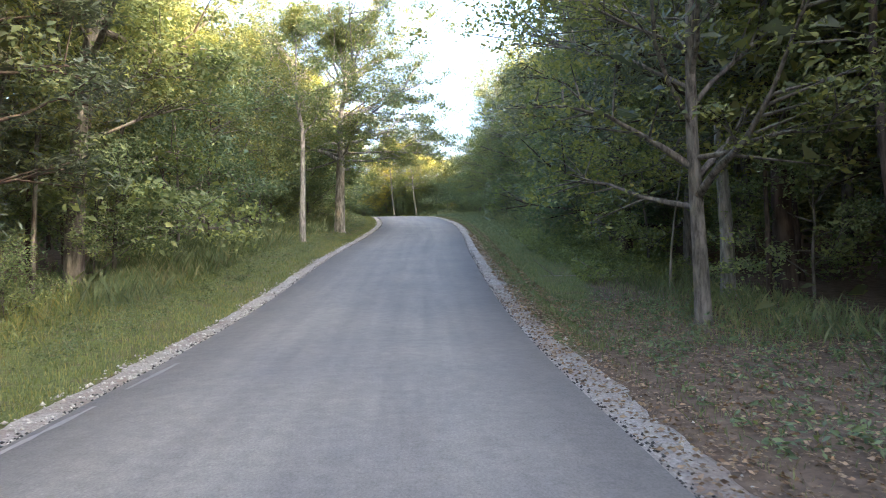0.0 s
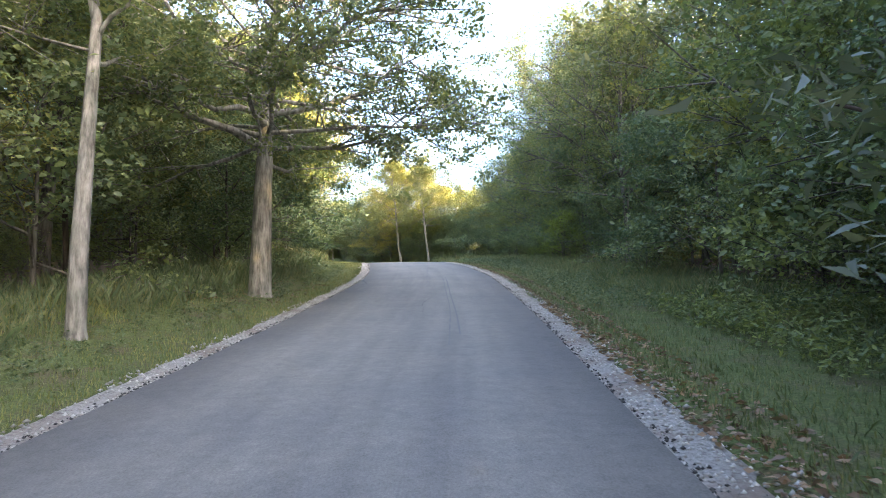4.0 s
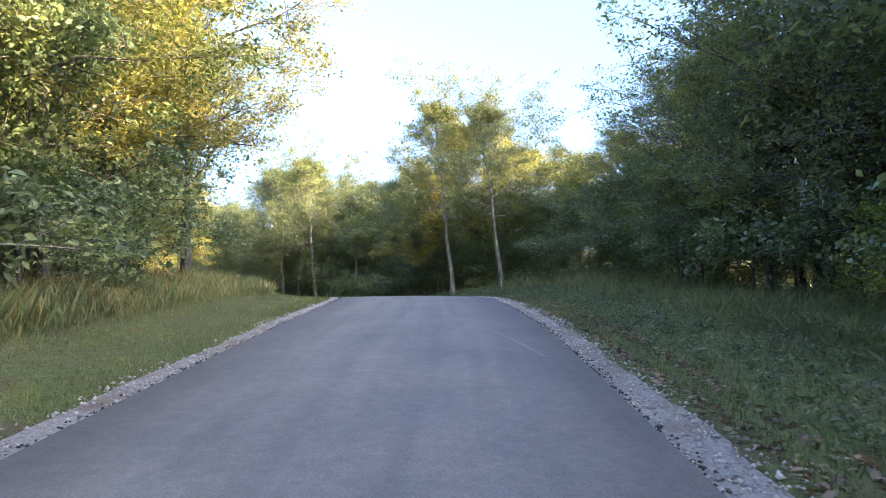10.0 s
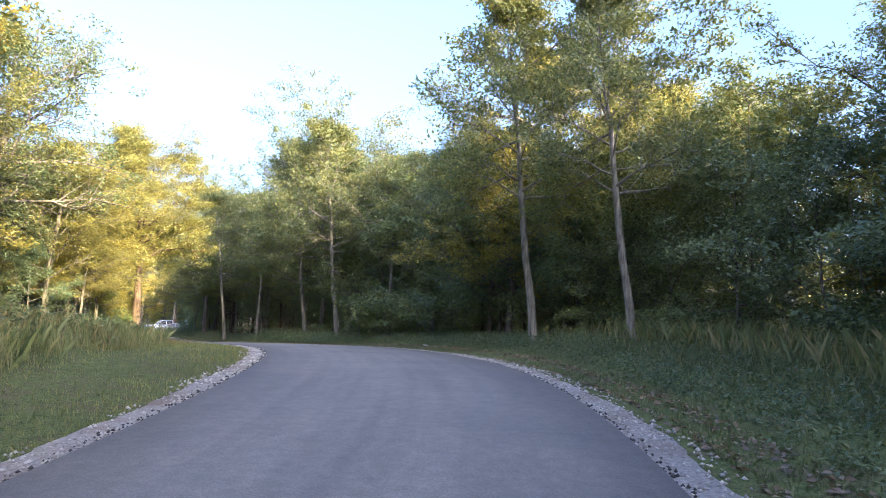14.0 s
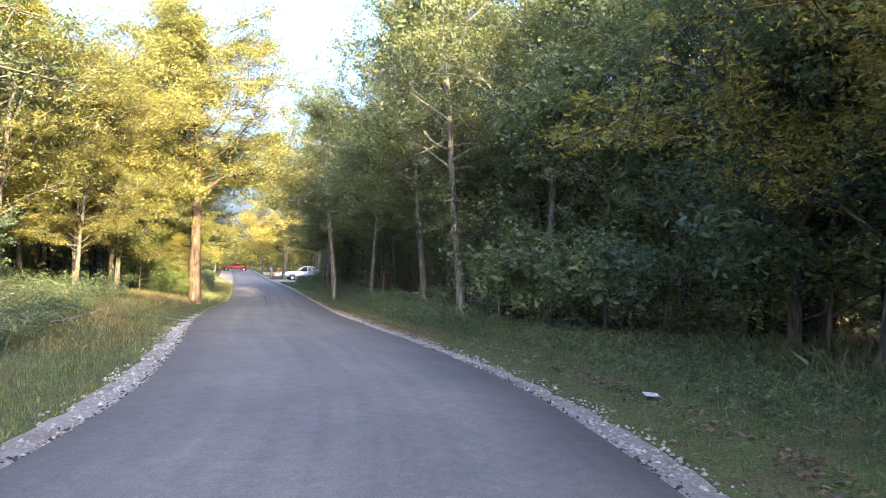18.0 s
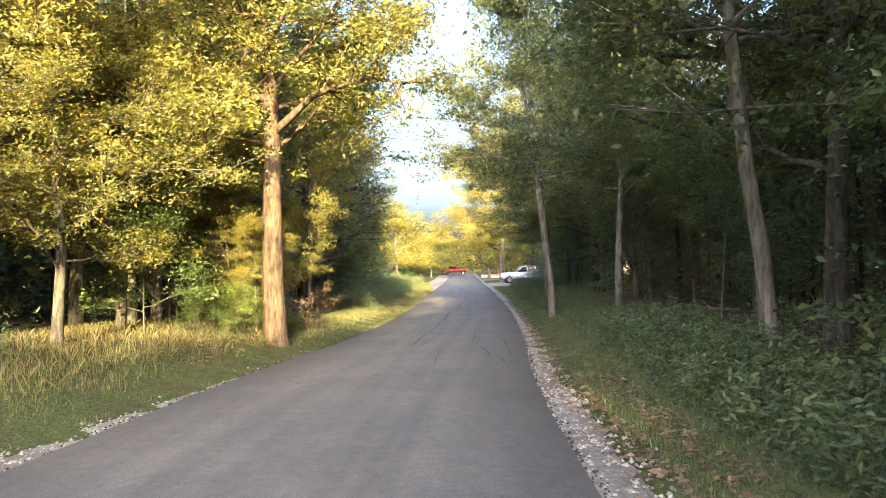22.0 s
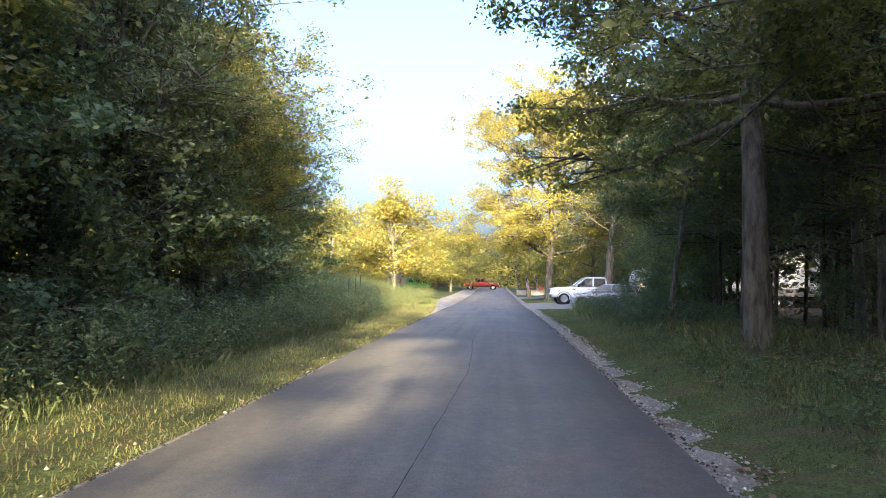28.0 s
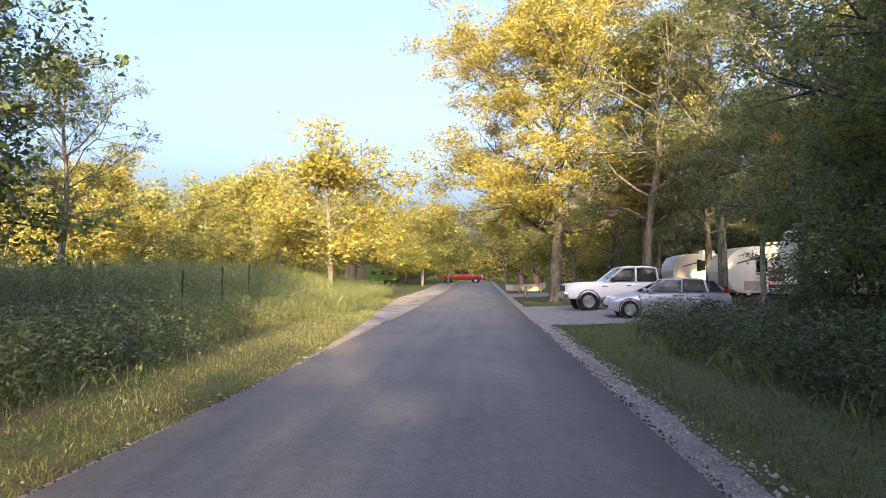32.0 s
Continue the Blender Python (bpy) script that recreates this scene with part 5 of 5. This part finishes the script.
def hatchback(paint, label):
    car = tagged(new("hatchback_car"), label, "car")
    W = 0.86
    rings = [shell_ring(2.10, W * 0.62, 0.34, 0.56), shell_ring(2.02, W * 0.84, 0.26, 0.66), shell_ring(1.75, W * 0.96, 0.22, 0.76), shell_ring(1.0, W, 0.20, 0.90), shell_ring(0.7, W, 0.20, 0.93),
             shell_ring(-1.0, W, 0.20, 0.97), shell_ring(-1.75, W * 0.97, 0.24, 0.98), shell_ring(-2.05, W * 0.90, 0.32, 0.92), shell_ring(-2.16, W * 0.80, 0.40, 0.72)]
    part("body", loft(rings), paint, car, "painted body", True)
    roof = loft([[(x, -w, z), (x, -w * 0.85, z + 0.045), (x, w * 0.85, z + 0.045), (x, w, z), (x, w * 0.96, z - 0.04), (x, -w * 0.96, z - 0.04)] for x, w, z in ((0.10, 0.58, 1.33), (-0.25, 0.66, 1.41), (-0.9, 0.66, 1.40), (-1.45, 0.60, 1.30), (-1.62, 0.56, 1.24))])
    part("roof", roof, paint, car, "", True)
    for sgn in (1, -1):
        for a, b in (((0.92, sgn * 0.78, 0.90), (0.08, sgn * 0.58, 1.34)), ((-0.42, sgn * 0.82, 0.95), (-0.46, sgn * 0.66, 1.40)), ((-1.30, sgn * 0.81, 0.96), (-1.22, sgn * 0.62, 1.36)), ((-1.98, sgn * 0.74, 0.94), (-1.58, sgn * 0.56, 1.26))):
            part("pillar", rod(bmesh.new(), a, b, 0.036, 6), paint, car)
        part("mirror", boxed(0.55, 0.70, sgn * 0.88 - 0.08, sgn * 0.88 + 0.09, 0.92, 1.04, bev=0.03), paint, car)
        for x in (-0.30, -1.18):
            part("door_handle", boxed(x, x + 0.17, sgn * 0.855 - 0.018, sgn * 0.855 + 0.018, 0.80, 0.835, bev=0.008), DARK_PLASTIC, car, "dark door handle")
        part("headlight", boxed(1.72, 2.02, sgn * 0.60 - 0.16, sgn * 0.60 + 0.13, 0.60, 0.74, bev=0.05), LAMP_GLASS, car, "clear headlight")
        part("indicator", boxed(1.60, 1.68, sgn * 0.835 - 0.012, sgn * 0.835 + 0.012, 0.56, 0.60), AMBER, car, "amber side marker")
        part("tail_light", boxed(-1.98, -1.86, sgn * 0.70 - 0.06, sgn * 0.70 + 0.07, 0.94, 1.16, bev=0.02), TAIL_RED, car, "tall red tail light")
    side_windows(car, [(0.78, -0.38, 0.10, -0.42), (-0.48, -1.26, -0.52, -1.18), (-1.34, -1.82, -1.27, -1.52)], 0.80, 0.645, 0.965, 1.345)
    part("windscreen", pane([(0.94, -0.72, 0.90), (0.94, 0.72, 0.90), (0.10, 0.54, 1.34), (0.10, -0.54, 1.34)]), GLASS_DARK, car, "raked windscreen")
    part("rear_window", pane([(-1.98, -0.66, 0.98), (-1.98, 0.66, 0.98), (-1.62, 0.50, 1.25), (-1.62, -0.50, 1.25)]), GLASS_DARK, car)
    part("bumper_trim", boxed(2.02, 2.14, -0.62, 0.62, 0.34, 0.44, bev=0.03), DARK_PLASTIC, car, "dark lower grille")
    sign = part("door_sign", boxed(-1.06, -0.50, 0.852, 0.864, 0.62, 0.78), FLAG_WHITE, car, "white magnetic door sign")
    part("sign_text", boxed(-1.0, -0.56, 0.865, 0.870, 0.68, 0.72), DECAL_GREY, sign)
    for x in (1.32, -1.28):
        for sgn in (1, -1):
            arch(car, x, sgn * 0.85, 0.315, sgn)
            wheel(car, x, sgn * 0.765, 0.315, 0.20, 6, sgn)
    return car


def extruded(profile, y0, y1, bev=0.04):
    """A closed side outline (x, z) drawn out from y0 to y1."""
    bm = bmesh.new()
    a = [bm.verts.new((x, y0, z)) for x, z in profile]
    b = [bm.verts.new((x, y1, z)) for x, z in profile]
    n = len(profile)
    fa, fb = bm.faces.new(a), bm.faces.new(b[::-1])
    for k in range(n):
        bm.faces.new((a[k], b[k], b[(k + 1) % n], a[(k + 1) % n]))
    bmesh.ops.recalc_face_normals(bm, faces=bm.faces)
    if bev:
        bmesh.ops.bevel(bm, geom=list({e for f in (fa, fb) for e in f.edges}), offset=bev, segments=2, affect="EDGES")
    return bm


def trailer(label, length=7.0, height=3.05, fifth=False, tan=False):
    """A travel trailer, nose to +x; fifth: with a raised front room over the hitch."""
    t = tagged(new("travel_trailer"), label, "trailer")
    h, L = height, length / 2
    if fifth:
        prof = [(-L, 0.75), (L - 2.3, 0.75), (L - 2.2, 1.55), (L - 0.35, 1.60), (L, 1.85), (L - 0.05, 2.2), (L - 0.45, h - 0.35), (L - 0.9, h - 0.08), (L - 1.6, h), (-L + 0.1, h), (-L, h - 0.1)]
    else:
        prof = [(-L, 0.62), (L - 0.95, 0.62), (L - 0.35, 0.85), (L - 0.08, 1.25), (L, 1.7), (L - 0.1, 2.15), (L - 0.38, 2.6), (L - 0.85, h - 0.12), (L - 1.5, h), (-L + 0.15, h), (-L, h - 0.15)]
    part("body", extruded(prof, -1.2, 1.2, 0.08), TRAILER_WHITE, t, "white fibreglass shell")
    for sgn in (1, -1):
        y = sgn * 1.205
        part("lower_panel", boxed(-L + 0.05, L - (2.4 if fifth else 1.0), y - 0.012, y + 0.012, 0.78, 1.25), TRAILER_TAN, t, "tan lower panel")
        for x, wd, z0, z1 in ((L - (1.75 if fifth else 1.95), 0.55, 1.75, 2.45) if not fifth else (L - 1.9, 0.6, 2.1, 2.75), (-0.2, 0.9, 1.7, 2.4), (-L + 1.2, 0.8, 1.7, 2.4)):
            win = part("window", boxed(x - wd / 2, x + wd / 2, y - 0.02, y + 0.02, z0, z1, bev=0.015), GLASS_DARK, t, "dark window")
            part("window_frame", boxed(x - wd / 2 - 0.04, x + wd / 2 + 0.04, y - 0.008, y + 0.008, z0 - 0.04, z1 + 0.04), DARK_PLASTIC, win)
        bm = bmesh.new()
        for k in range(3):
            a = [(L - 0.6 - 0.75 * k, y - sgn * 0.0, h - 0.95 + 0.22 * k), (L - 2.0 - 0.5 * k, y, h - 0.55 + 0.1 * k), (L - 2.0 - 0.5 * k, y, h - 0.47 + 0.1 * k), (L - 0.7 - 0.75 * k, y, h - 0.84 + 0.22 * k)]
            out = [bm.verts.new((px, py + sgn * 0.006, pz)) for px, py, pz in a]
            inn = [bm.verts.new((px, py - sgn * 0.006, pz)) for px, py, pz in a]
            bm.faces.new(out)
            for j in range(4):
                bm.faces.new((out[j], inn[j], inn[(j + 1) % 4], out[(j + 1) % 4]))
        part("decal", bm, DECAL_GREY if fifth else DECAL, t, "swooping dark stripe")
        for k in range(2):
            wheel(t, -0.9 - 0.85 * k, sgn * 1.08, 0.34, 0.2, 5, sgn)
        part("door" if sgn > 0 else "hatch", boxed(0.9, 1.55, y - 0.016, y + 0.016, 0.85, 2.65, bev=0.01), TRAILER_WHITE, t)
    part("roof_vent", boxed(-1.0, -0.5, -0.3, 0.3, h, h + 0.18, bev=0.04), TRAILER_WHITE, t)
    part("air_conditioner", boxed(0.2, 1.1, -0.35, 0.35, h, h + 0.28, bev=0.06), TRAILER_WHITE, t, "white roof air conditioner")
    bm = bmesh.new()
    if fifth:
        for sgn in (1, -1):
            rod(bm, (L - 1.9, sgn * 0.8, 0), (L - 1.9, sgn * 0.8, 1.6), 0.05)
        part("landing_leg", bm, STEEL, t, "steel landing leg")
        part("hitch_pin", rod(bmesh.new(), (L - 0.9, 0, 1.2), (L - 0.9, 0, 1.65), 0.09), DARK_PLASTIC, t)
        part("name_plate", boxed(L - 0.62, L - 0.60, -0.6, 0.6, 2.2, 2.3), DECAL_GREY, t)
    else:
        rod(bm, (L - 0.9, 0.5, 0.55), (L + 0.9, 0.05, 0.5), 0.05)
        rod(bm, (L - 0.9, -0.5, 0.55), (L + 0.9, -0.05, 0.5), 0.05)
        part("tongue", bm, DARK_PLASTIC, t, "steel tow tongue")
        part("jack", rod(bmesh.new(), (L + 0.6, 0, 0), (L + 0.6, 0, 0.9), 0.04), STEEL, t)
        part("gas_cover", boxed(L + 0.05, L + 0.45, -0.35, 0.35, 0.52, 1.1, bev=0.08), DARK_PLASTIC, t, "dark gas bottle cover")
    part("underframe", boxed(-L + 0.1, L - 2.4, -1.0, 1.0, 0.5, 0.74), DARK_PLASTIC, t)
    for k in (-L + 0.6, L - 2.6):
        part("stabiliser", boxed(k - 0.08, k + 0.08, -0.6, 0.6, 0.0, 0.52), STEEL, t)
    return t


def park(ob, s, l, turn=0.0, lift=0.0):
    """Stands a thing at s, l with its nose to the road, then turned by that many degrees."""
    p = stand(s, l, -0.03 - lift)
    ob.matrix_basis = Matrix.Translation(p) @ pose(0, 0, 0, 0, 0, turn_at(s) + 180 + turn)
    return ob


park(pickup(WHITE_PAINT, "white extended-cab pickup with chrome bumper on the driveway"), 179.9, 6.9, 2)
park(hatchback(SILVER_PAINT, "silver hatchback with a white door sign on the driveway"), 174.6, 7.2, -4)
park(pickup(RED_PAINT, "red pickup parked across the end of the road"), 243.0, -1.6, 180)
park(trailer("white travel trailer with a rounded nose and dark swooping stripes", 7.4), 187.5, 16.8, 4)
park(trailer("tall white fifth-wheel trailer with a raised front room", 9.5, 3.75, True), 179.6, 18.2, 3)
park(trailer("pale older trailer behind the trees", 7.0, 2.9), 199.0, 17.0, 6)


# ---- campsite things ----
def flag(label, width=1.5, height=0.95):
    """A striped flag hanging from a slanted staff."""
    f = tagged(new("flag"), label, "flag")
    top = Vector((0.0, 0.75, 2.35))
    part("staff", rod(bmesh.new(), (0, 0, 0), top, 0.014, 8), STEEL, f, "slim metal staff")
    def sheet(a0, a1, b0, b1, mat, name, k):
        bm = bmesh.new()
        rows = []
        for i in range(9):
            u = a0 + (a1 - a0) * i / 8
            row = []
            for v in (b0, b1):
                row.append(bm.verts.new((0.10 * math.sin(5 * u + 3 * v) + 0.02, top.y * (1 - 0.40 * v) + 0.22 * u * (1 - v) - 0.3 * u, top.z * (1 - 0.36 * v) - width * u * (0.93 - 0.1 * v))))
            rows.append(row)
        for a, b in zip(rows, rows[1:]):
            bm.faces.new((a[0], a[1], b[1], b[0]))
        g = bmesh.ops.extrude_face_region(bm, geom=list(bm.faces))
        bmesh.ops.translate(bm, vec=(0.006, 0, 0), verts=[v for v in g["geom"] if isinstance(v, bmesh.types.BMVert)])
        part(name, bm, mat, f)
    for k in range(13):
        sheet(0.4 if k < 7 else 0.0, 1.0, k / 13, (k + 1) / 13, FLAG_RED if k % 2 == 0 else FLAG_WHITE, "stripe", k)
    sheet(0.0, 0.4, 0.0, 7 / 13, FLAG_BLUE, "canton", 0)
    return f


def flagpole(fl, s, l, turn):
    p = stand(s, l, 0.0)
    fl.matrix_basis = Matrix.Translation(p) @ pose(0, 0, 0, 0, 0, turn_at(s) + turn)


flagpole(flag("striped national flag drooping from a staff beside the tree"), 197.5, 4.9, 75)
flagpole(flag("second striped flag drooping from a staff"), 207.0, 4.4, 70)


def fence(s, l0, l1, height=1.75):
    f = tagged(new("board_fence"), "weathered grey upright-board fence", "fence")
    n = int(abs(l1 - l0) / 0.16)
    o = stand(s, (l0 + l1) / 2, 0)
    f.matrix_basis = Matrix.Translation(o) @ pose(0, 0, 0, 0, 0, turn_at(s))
    half = abs(l1 - l0) / 2
    board = boxed(-0.07, 0.07, -0.012, 0.012, 0, height, bev=0.004)
    me = bpy.data.meshes.new("board")
    board.to_mesh(me)
    board.free()
    me.materials.append(WOOD_GREY)
    for k in range(n):
        b = part("board", me, WOOD_GREY, f)
        b.location = (-half + 0.16 * (k + 0.5), 0, random.uniform(-0.06, 0.03))
    for z in (0.4, height - 0.35):
        part("rail", boxed(-half, half, 0.012, 0.06, z, z + 0.09), WOOD_GREY, f)
    for k in range(5):
        x = -half + 2 * half * k / 4
        part("post", boxed(x - 0.05, x + 0.05, 0.06, 0.16, -0.2, height + 0.05), WOOD_GREY, f)
    return f


fence(233.5, -15.5, -6.5)


def bin_box():
    b = tagged(new("steel_skip"), "bright green steel rubbish skip with dark openings", "skip")
    part("body", extruded([(-1.6, 0.15), (1.6, 0.15), (1.75, 1.0), (1.6, 1.35), (-1.6, 1.35), (-1.75, 1.0)], -0.8, 0.8, 0.03), GREEN_PAINT, b)
    for x in (-1.0, 0.0, 1.0):
        part("opening", boxed(x - 0.3, x + 0.3, -0.825, -0.79, 0.75, 1.15), DARK_PLASTIC, b, "dark opening")
    part("lid", boxed(-1.62, 1.62, -0.82, 0.82, 1.36, 1.42, bev=0.02), GREEN_PAINT, b)
    for x in (-1.5, 1.5):
        part("skid", boxed(x - 0.1, x + 0.1, -0.7, 0.7, 0, 0.15), DARK_PLASTIC, b)
    b.matrix_basis = Matrix.Translation(stand(229.0, -10.3, 0)) @ pose(0, 0, 0, 0, 0, turn_at(229) - 4)


bin_box()


def boat():
    b = tagged(new("small_boat"), "faded cream flat-bottomed boat on the ground", "boat")
    rings = []
    for x, w, z in ((-1.7, 0.55, 0.0), (-0.8, 0.68, 0.0), (0.4, 0.66, 0.02), (1.3, 0.42, 0.12), (1.75, 0.12, 0.3)):
        rings.append([(x, -w, z + 0.55), (x, -w * 0.8, z), (x, w * 0.8, z), (x, w, z + 0.55), (x, w * 0.92, z + 0.55), (x, w * 0.7, z + 0.1), (x, -w * 0.7, z + 0.1), (x, -w * 0.92, z + 0.55)])
    part("hull", loft(rings), BOAT_PAINT, b)
    part("seat", boxed(-0.5, -0.15, -0.6, 0.6, 0.36, 0.42), WOOD_GREY, b)
    part("seat", boxed(0.5, 0.8, -0.5, 0.5, 0.36, 0.42), WOOD_GREY, b)
    b.matrix_basis = Matrix.Translation(stand(211.0, 4.6, -0.01)) @ pose(0, 0, 0, 0, 0, turn_at(211) + 8)


boat()


def picnic_table(s, l, turn):
    t = tagged(new("picnic_table"), "weathered wooden picnic table at the campsite", "table")
    for k in range(5):
        part("top_board", boxed(-0.9, 0.9, -0.37 + 0.15 * k, -0.23 + 0.15 * k, 0.72, 0.76), WOOD_GREY, t)
    for y in (-0.72, 0.72):
        part("bench", boxed(-0.9, 0.9, y - 0.13, y + 0.13, 0.42, 0.46), WOOD_GREY, t)
    for x in (-0.65, 0.65):
        for sgn in (-1, 1):
            part("leg", rod(bmesh.new(), (x, sgn * 0.7, 0), (x, sgn * 0.2, 0.72), 0.045, 6), WOOD_GREY, t)
        part("brace", boxed(x - 0.03, x + 0.03, -0.78, 0.78, 0.34, 0.42), WOOD_GREY, t)
    t.matrix_basis = Matrix.Translation(stand(s, l, 0)) @ pose(0, 0, 0, 0, 0, turn_at(s) + turn)


picnic_table(201.5, 8.0, 30)
picnic_table(192.0, 8.6, 80)


def post(name, s, l, h, r, mat, label, square=False):
    p = stand(s, l, 0.1)
    bm = boxed(-r, r, -r, r, 0, h, bev=r * 0.15) if square else rod(bmesh.new(), (0, 0, 0), (0, 0, h), r, 8)
    ob = tagged(part(name, bm, mat), label, "post")
    ob.location = p
    return ob


post("fence_post", 167.7, -7.5, 1.5, 0.03, POST_GREEN, "dark steel fence post among the weeds")
post("fence_post", 172.0, -8.0, 1.45, 0.03, POST_GREEN, "dark steel fence post among the weeds")
post("fence_post", 176.5, -8.6, 1.4, 0.03, POST_GREEN, "dark steel fence post among the weeds")
post("site_post", 196.0, 3.6, 0.9, 0.09, WOOD_GREY, "short square wooden campsite post", True)
post("site_post", 203.8, 3.7, 0.8, 0.09, WOOD_GREY, "short square wooden campsite post", True)
post("utility_post", 187.8, 10.2, 1.1, 0.06, STEEL, "grey electric hook-up post")


def barrel():
    b = tagged(new("plastic_barrel"), "orange plastic barrel beside the boat", "barrel")
    part("drum", lathe([(0.02, 0), (0.27, 0), (0.30, 0.3), (0.29, 0.6), (0.25, 0.9), (0.02, 0.9)], 18), ORANGE, b, "", True).rotation_euler = (radians(90), 0, 0)
    part("rim", rod(bmesh.new(), (0, 0, 0.88), (0, 0, 0.93), 0.27, 18), ORANGE, b)
    b.matrix_basis = Matrix.Translation(stand(212.5, 5.8, 0))


barrel()


def towel():
    t = tagged(new("striped_towel"), "red and white striped towel hung under the trailer's nose", "towel")
    for k in range(5):
        part("stripe", boxed(-0.34, 0.34, -0.012, 0.012, 0.14 * k, 0.14 * (k + 1), bev=0.004), FLAG_RED if k % 2 == 0 else FLAG_WHITE, t)
    p = stand(178.2, 12.6, 0)
    t.matrix_basis = Matrix.Translation(p + Vector((0, 0, 1.05))) @ pose(0, 0, 0, 0, 0, turn_at(178) + 6)


towel()


# ---- fallen wood, stubs and scraps ----
def deadfall(name, s, l, length, r, turn, label, n_twigs=5, tilt=4.0):
    rng = rng_next()
    tb = Tubes()
    q = np.linspace(0, 1, 8)
    main = np.column_stack([q * length, np.cumsum(rng.normal(0, 0.05, 8)), 0.06 + q * length * math.tan(radians(tilt)) * 0.4])
    tb.add(main, r * (1 - 0.75 * q), 6)
    for _ in range(n_twigs):
        k = rng.integers(2, 7)
        d = np.array([rng.uniform(0.1, 0.6), rng.normal(0, 0.6), rng.uniform(0.0, 0.5)])
        tb.add(main[k] + np.outer(np.linspace(0, 1, 4), d * rng.uniform(0.5, 1.1)), np.linspace(r * 0.4, 0.006, 4), 5)
    ob = tagged(new(name, tb.mesh(name, DEADWOOD)), label, "branch")
    ob.matrix_basis = Matrix.Translation(stand(s, l, 0.0)) @ pose(0, 0, 0, 0, 0, turn_at(s) + turn)
    return ob


deadfall("fallen_stick", 70.2, -2.78, 0.8, 0.012, 70, "crooked dark stick on the pale gravel", 3, 3)
deadfall("fallen_branch", 91.5, 8.2, 4.2, 0.06, -10, "pale fallen branch lying behind the verge")
deadfall("fallen_branch", 88.6, 9.0, 3.0, 0.05, 20, "pale fallen branch lying behind the verge")
deadfall("fallen_branch", 17.0, 6.4, 2.8, 0.04, 160, "bare fallen branch among the brambles")
deadfall("fallen_branch", 121.0, 8.4, 3.2, 0.05, 130, "bare fallen branch on the forest floor")
deadfall("fallen_branch", 128.5, 8.8, 2.6, 0.05, 40, "bare fallen branch on the forest floor")
for k in range(9):
    deadfall("brush_stick", 100.2 + random.uniform(-0.9, 0.9), -5.9 + random.uniform(-0.6, 0.6), 1.6, 0.025, random.uniform(0, 360), "dead stick in a heap of brush on the bank", 4, 18)


def broken_limb():
    """The torn, twisting limb on the big sunlit trunk."""
    rng = rng_next()
    ob = tagged(new("broken_limb"), "torn bare limb twisting from the sunlit trunk", "branch")
    for k in range(13):
        tb = Tubes()
        a = rng.uniform(-0.6, 2.6)
        d = np.array([math.cos(a), math.sin(a), rng.uniform(-0.1, 0.5)])
        q = np.linspace(0, 1, 7)
        L = rng.uniform(0.8, 2.0)
        pts = np.outer(q, d * L) + np.cumsum(rng.normal(0, 0.09, (7, 3)), 0)
        pts[:, 2] -= 1.1 * L * np.clip(q - 0.35, 0, 1) ** 1.6
        tb.add(pts, 0.085 * (1 - 0.88 * q), 6)
        part("twig", tb.mesh("twig", DEADWOOD), None, ob)
    ob.matrix_basis = Matrix.Translation(stand(121.0, -4.95, -5.7)) @ pose(0, 0, 0, 0, 0, turn_at(121) - 60)


broken_limb()


def bare_sapling(s, l, h, lean):
    """A thin leafless stem with a few bare twigs."""
    rng = rng_next()
    ob = tagged(new("bare_sapling"), "thin pale leafless sapling at the wood's edge", "tree", "bare saplings")
    tb = Tubes()
    q = np.linspace(0, 1, 8)
    pts = np.column_stack([lean * h * q ** 1.4, np.cumsum(rng.normal(0, 0.04, 8)), q * h])
    tb.add(pts, 0.028 * (1 - 0.8 * q) + 0.004, 6)
    part("stem", tb.mesh("stem", DEADWOOD), None, ob)
    for _ in range(5):
        k = int(rng.integers(3, 7))
        t2 = Tubes()
        d = np.array([rng.normal(0, 0.5), rng.normal(0, 0.5), rng.uniform(0.2, 0.8)])
        t2.add(pts[k] + np.outer(np.linspace(0, 1, 4), d * rng.uniform(0.5, 1.0)), np.linspace(0.010, 0.003, 4), 4)
        part("twig", t2.mesh("twig", DEADWOOD), None, ob)
    ob.matrix_basis = Matrix.Translation(stand(s, l, 0.05)) @ pose(0, 0, 0, 0, 0, rng.uniform(0, 360))


for s, l, h, lean in ((15.2, 6.2, 3.2, 0.15), (28.2, 7.9, 3.6, 0.25), (30.0, 8.1, 2.8, 0.4), (48.0, 8.0, 3.6, 0.1), (80.5, 10.0, 4.0, 0.2), (84.0, 10.4, 4.4, 0.15), (87.0, 9.6, 3.4, 0.3), (96.0, 7.0, 3.2, 0.25),
                      (104.5, 6.8, 4.2, 0.2), (106.5, 7.0, 3.4, 0.35), (109.0, 7.2, 3.8, 0.15), (119.5, 7.4, 4.0, 0.1), (128.3, 7.6, 3.4, 0.3), (79.0, -10.5, 4.2, 0.1), (83.0, -11.2, 4.6, 0.05), (156.0, 9.6, 3.0, 0.2)):
    bare_sapling(s, l, h, lean)
scrap = tagged(part("paper_scrap", boxed(-0.09, 0.09, -0.07, 0.07, 0, 0.012, bev=0.004), PAPER), "white scrap of paper in the verge grass", "litter")
scrap.matrix_basis = Matrix.Translation(stand(91.2, 3.6, -0.04)) @ pose(0, 0, 0, 8, 4, 30)
